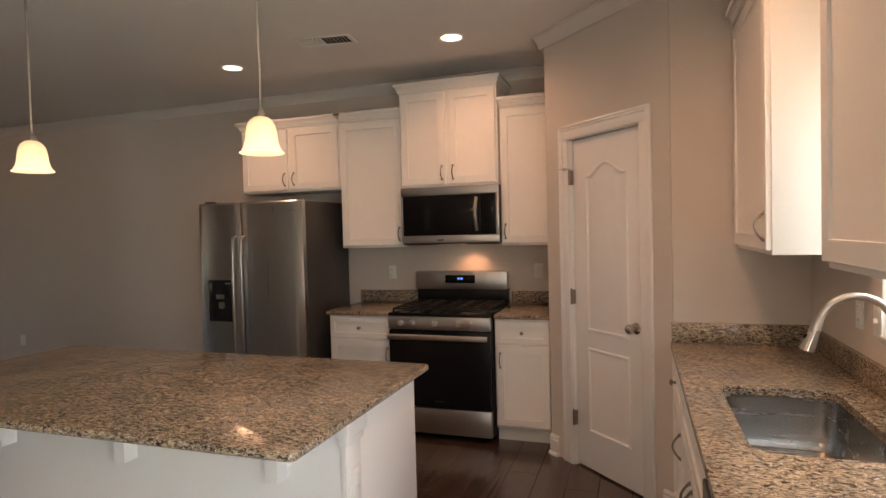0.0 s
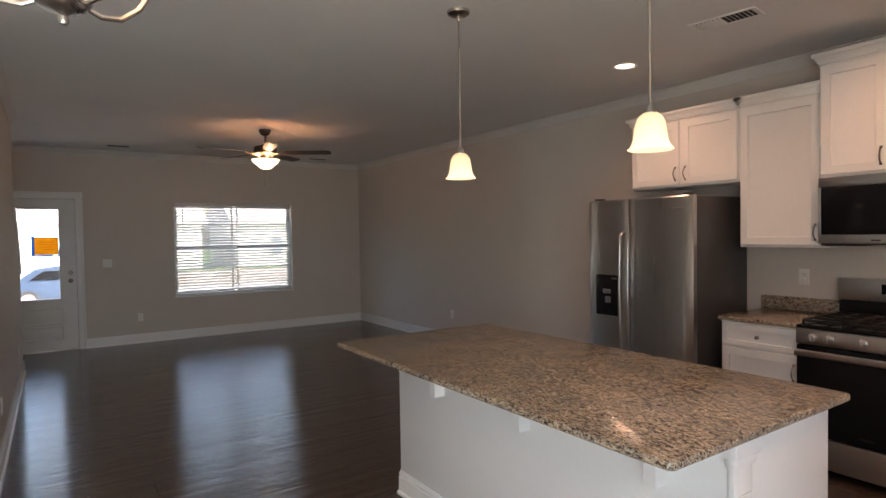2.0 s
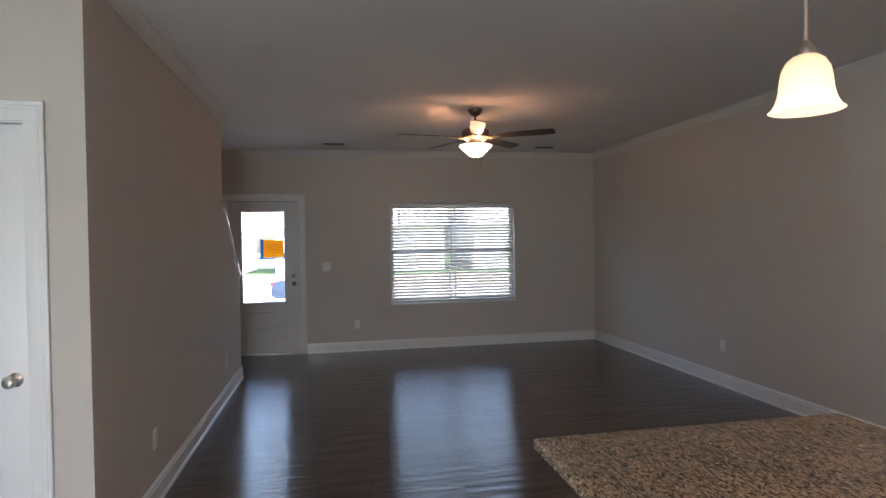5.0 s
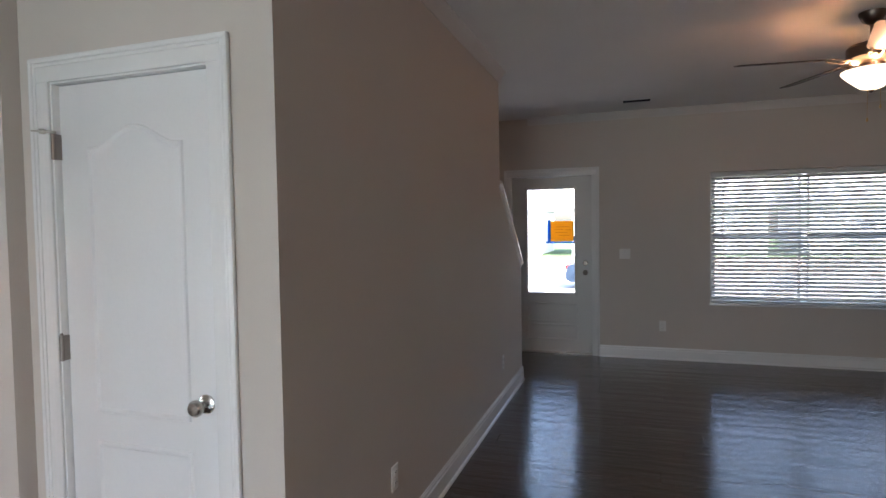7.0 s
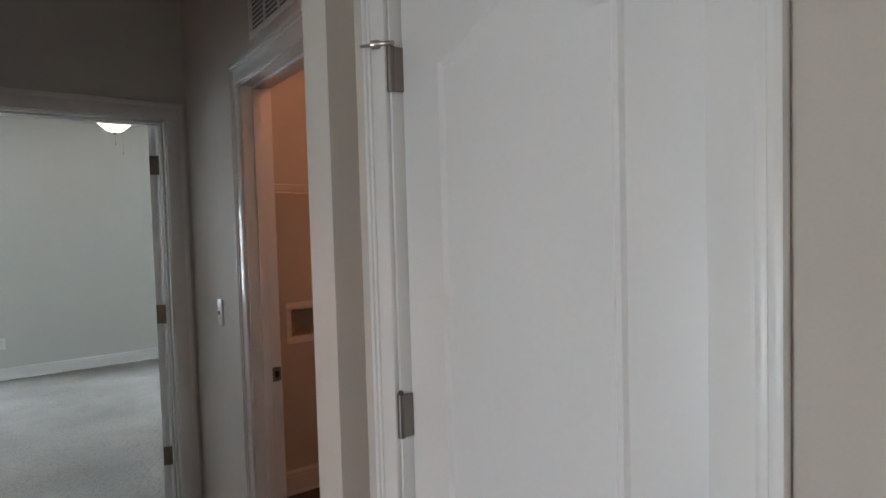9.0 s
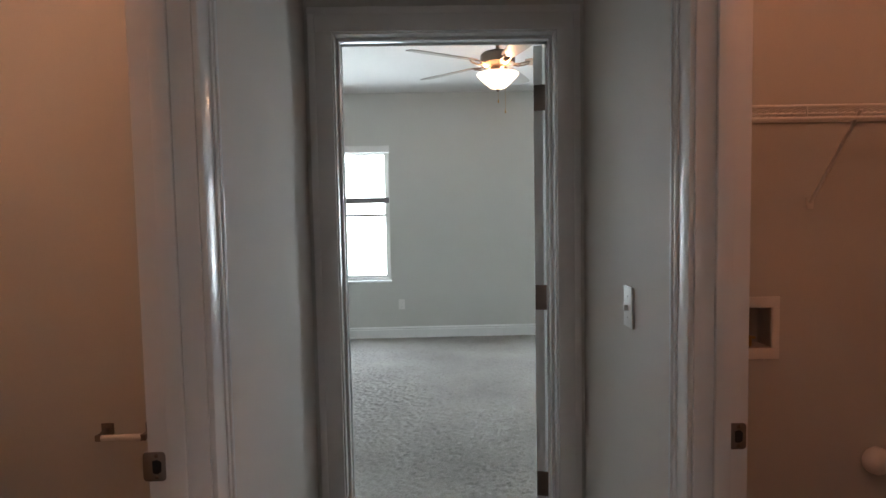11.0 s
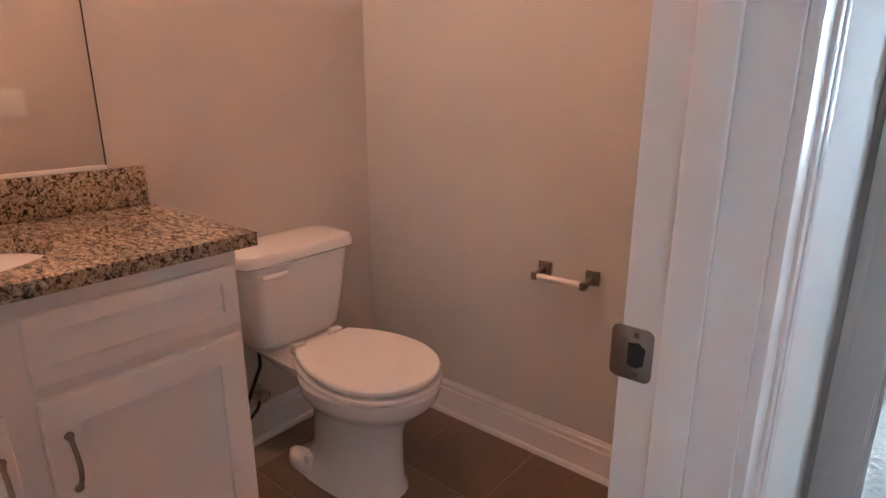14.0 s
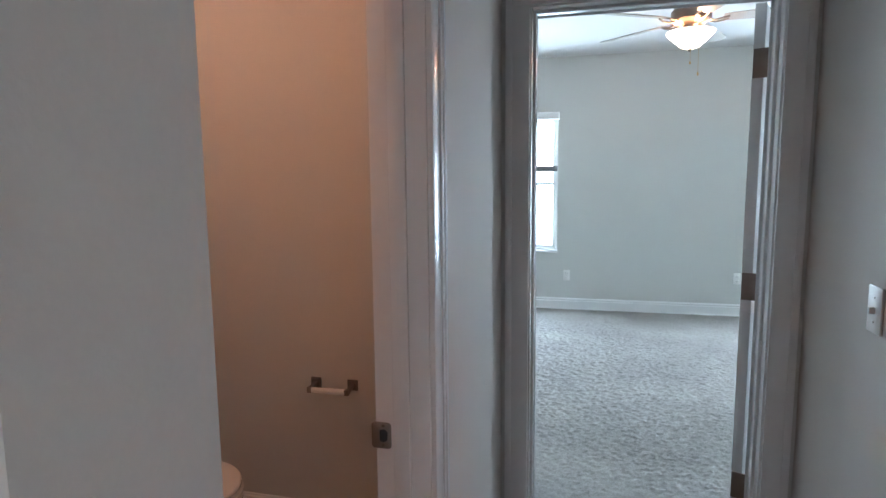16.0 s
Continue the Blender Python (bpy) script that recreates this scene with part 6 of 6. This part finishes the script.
def car(x, y, turn, label):
    c = thing("car", (x, y, -0.835), label, "car", turn)
    side = [(-2.25, 0.35), (-2.28, 0.55), (-2.2, 0.85), (-1.75, 0.95), (-1.2, 1.36), (-0.6, 1.45), (0.4, 1.40), (1.05, 1.0), (1.9, 0.88), (2.2, 0.70), (2.25, 0.40), (2.15, 0.25), (-2.1, 0.25)]
    bm = bmesh.new()
    rings = []
    for yy, s in ((-0.86, 0.93), (-0.82, 1.0), (0.82, 1.0), (0.86, 0.93)):
        rings.append([(px, yy * (0.80 if pz > 1.1 else 1.0), 0.3 + (pz - 0.3) * s) for px, pz in side])
    loft(bm, rings)
    part("body", bm, CAR_PAINT, c)
    for s in (-1, 1):
        bm = bmesh.new()
        loft(bm, [[(px, s * yy, pz) for px, pz in ((-1.35, 1.0), (-0.95, 1.30), (0.35, 1.30), (0.85, 1.0))] for yy in (0.80, 0.868)])
        part("side_window", bm, BLACK_GLASS, c)
        part("tail_light", boxes((-2.285, s * 0.70 - 0.14, 0.72, -2.12, s * 0.70 + 0.14, 0.86), bevel=0.02), RED_LENS, c, "red tail light")
    for wx in (-1.4, 1.4):
        for s in (-1, 1):
            bm = bmesh.new()
            lathe(bm, [(0.22, -0.1), (0.32, -0.09), (0.33, 0.0), (0.32, 0.09), (0.22, 0.1)], 24, (wx, s * 0.80, 0.33), Matrix.Rotation(radians(90), 4, 'X'))
            wheel = part("tyre", bm, RUBBER, c, "black tyre")
            bm = bmesh.new()
            lathe(bm, [(0.215, -0.108), (0.21, -0.118), (0.05, -0.112), (0.03, -0.122), (0.002, -0.122)] if s > 0 else [(0.002, 0.122), (0.03, 0.122), (0.05, 0.112), (0.21, 0.118), (0.215, 0.108)], 20, (wx, s * 0.80, 0.33), Matrix.Rotation(radians(90), 4, 'X'))
            part("rim", bm, NICKEL, wheel, "silver wheel rim")
    return c


car(-24.0, 0.8, 90, "dark blue sedan parked on the street")


# ---- floors, pieces last ----
structure("floor_underlay", boxes((-8.93, -1.42, -0.12, 1.43, 4.79, -0.006), (-5.32, -3.20, -0.12, -1.0, -1.42, -0.006)), SUBFLOOR, "dark underlay between floor planks", "floor")
carpet = structure("floor_carpet", boxes((-6.62, -7.71, -0.10, -0.9, -3.20, -0.004)), CARPET, "beige cut-pile bedroom carpet", "floor")

# carpet pile: tufts as a bumpy sheet
NX, NY = 460, 365
CX0, CX1, CY0, CY1 = -6.5, -1.0, -7.56, -3.222
px = np.linspace(CX0, CX1, NX)
py = np.linspace(CY0, CY1, NY)
pz = np.random.uniform(0.003, 0.0128, (NY, NX))
gx, gy = np.meshgrid(px, py)
gx += np.random.uniform(-0.005, 0.005, gx.shape)
gy += np.random.uniform(-0.005, 0.005, gy.shape)
co = np.stack([gx, gy, pz], -1).reshape(-1, 3)
idx = np.arange(NX * NY).reshape(NY, NX)
faces = np.stack([idx[:-1, :-1], idx[:-1, 1:], idx[1:, 1:], idx[1:, :-1]], -1).reshape(-1, 4)
me = bpy.data.meshes.new("pile")
me.from_pydata(co.tolist(), [], faces.tolist())
me.materials.append(CARPET)
me.polygons.foreach_set("use_smooth", [True] * len(me.polygons))
pile = new("pile", me)
pile.parent = carpet

# bathroom tiles, 0.325 m squares with recessed joints
bath = structure("floor_bath", boxes((-2.592, -3.165, -0.005, -1.12, -1.34, 0.0005)), GROUT, "tan grout under brown floor tiles", "floor")
bm = boxes((-0.1605, -0.1605, 0, 0.1605, 0.1605, 0.0025), bevel=0.0015, seg=1)
tile_mesh = mesh_of("tile", bm, TILE)
for i in range(5):
    for j in range(6):
        cx_, cy_ = -1.2575 - 0.325 * i - 0.16, -2.985 + 0.325 * j
        if cx_ - 0.16 < -2.74 or cy_ > -1.30:
            continue
        t = new("tile", tile_mesh)
        t.parent = bath
        t.location = (cx_ + 0.0, cy_, 0.0)

# planks, laid across the room, end to end with shifted joints
floor = thing("floor", (0, 0, -0.006), "dark brown wood plank floor", "floor", kind="structure")
PW, PL = 0.182, 1.22
bm = boxes((-PW / 2 + 0.0006, -PL / 2 + 0.0006, 0, PW / 2 - 0.0006, PL / 2 - 0.0006, 0.0062), bevel=0.0012, seg=1)
bmesh.ops.rotate(bm, verts=bm.verts[:], matrix=Matrix.Rotation(radians(90), 3, 'Z'))
plank_mesh = mesh_of("plank", bm, PLANK)
rest = bmesh.new()
made = 0
rows_ = int((1.31 + 8.79) / PW) + 1
for r in range(rows_):
    x = -8.79 + PW * (r + 0.5)
    y = -3.165 + ((r * 0.437) % 1.0) * PL - PL
    while y < 4.67:
        y0, y1 = y, y + PL
        y += PL
        cy = (y0 + y1) / 2
        y_low = -1.33 if x > -2.6 or x < -5.3 else -3.2
        if y1 < y_low + 0.03:
            continue
        if made < 300 and y0 > y_low and y1 < 4.69 and -7.8 < x < 0.9:
            p = new("plank", plank_mesh)
            p.parent = floor
            p.matrix_local = pose(x, cy, 0, random.uniform(-0.22, 0.22), 0, 90)
            made += 1
        else:
            a, b = max(y0 + 0.0006, y_low), min(y1 - 0.0006, 4.67)
            if b - a > 0.02:
                lean = random.uniform(-0.00035, 0.00035)
                c = [rest.verts.new(q) for q in ((x - PW / 2 + 0.0006, a, 0), (x + PW / 2 - 0.0006, a, 0), (x + PW / 2 - 0.0006, b, 0), (x - PW / 2 + 0.0006, b, 0),
                                                 (x - PW / 2 + 0.0016, a + 0.001, 0.0062 - lean), (x + PW / 2 - 0.0016, a + 0.001, 0.0062 + lean),
                                                 (x + PW / 2 - 0.0016, b - 0.001, 0.0062 + lean), (x - PW / 2 + 0.0016, b - 0.001, 0.0062 - lean))]
                for q in ((4, 5, 6, 7), (0, 1, 5, 4), (1, 2, 6, 5), (2, 3, 7, 6), (3, 0, 4, 7)):
                    rest.faces.new([c[k] for k in q])
PLANK_REST = wood_plank("dark_brown_wood_plank_rest", (26, 2.2, 26))
ob = part("plank_field", rest, PLANK_REST, floor)
tagged(ob, kind="stuff")
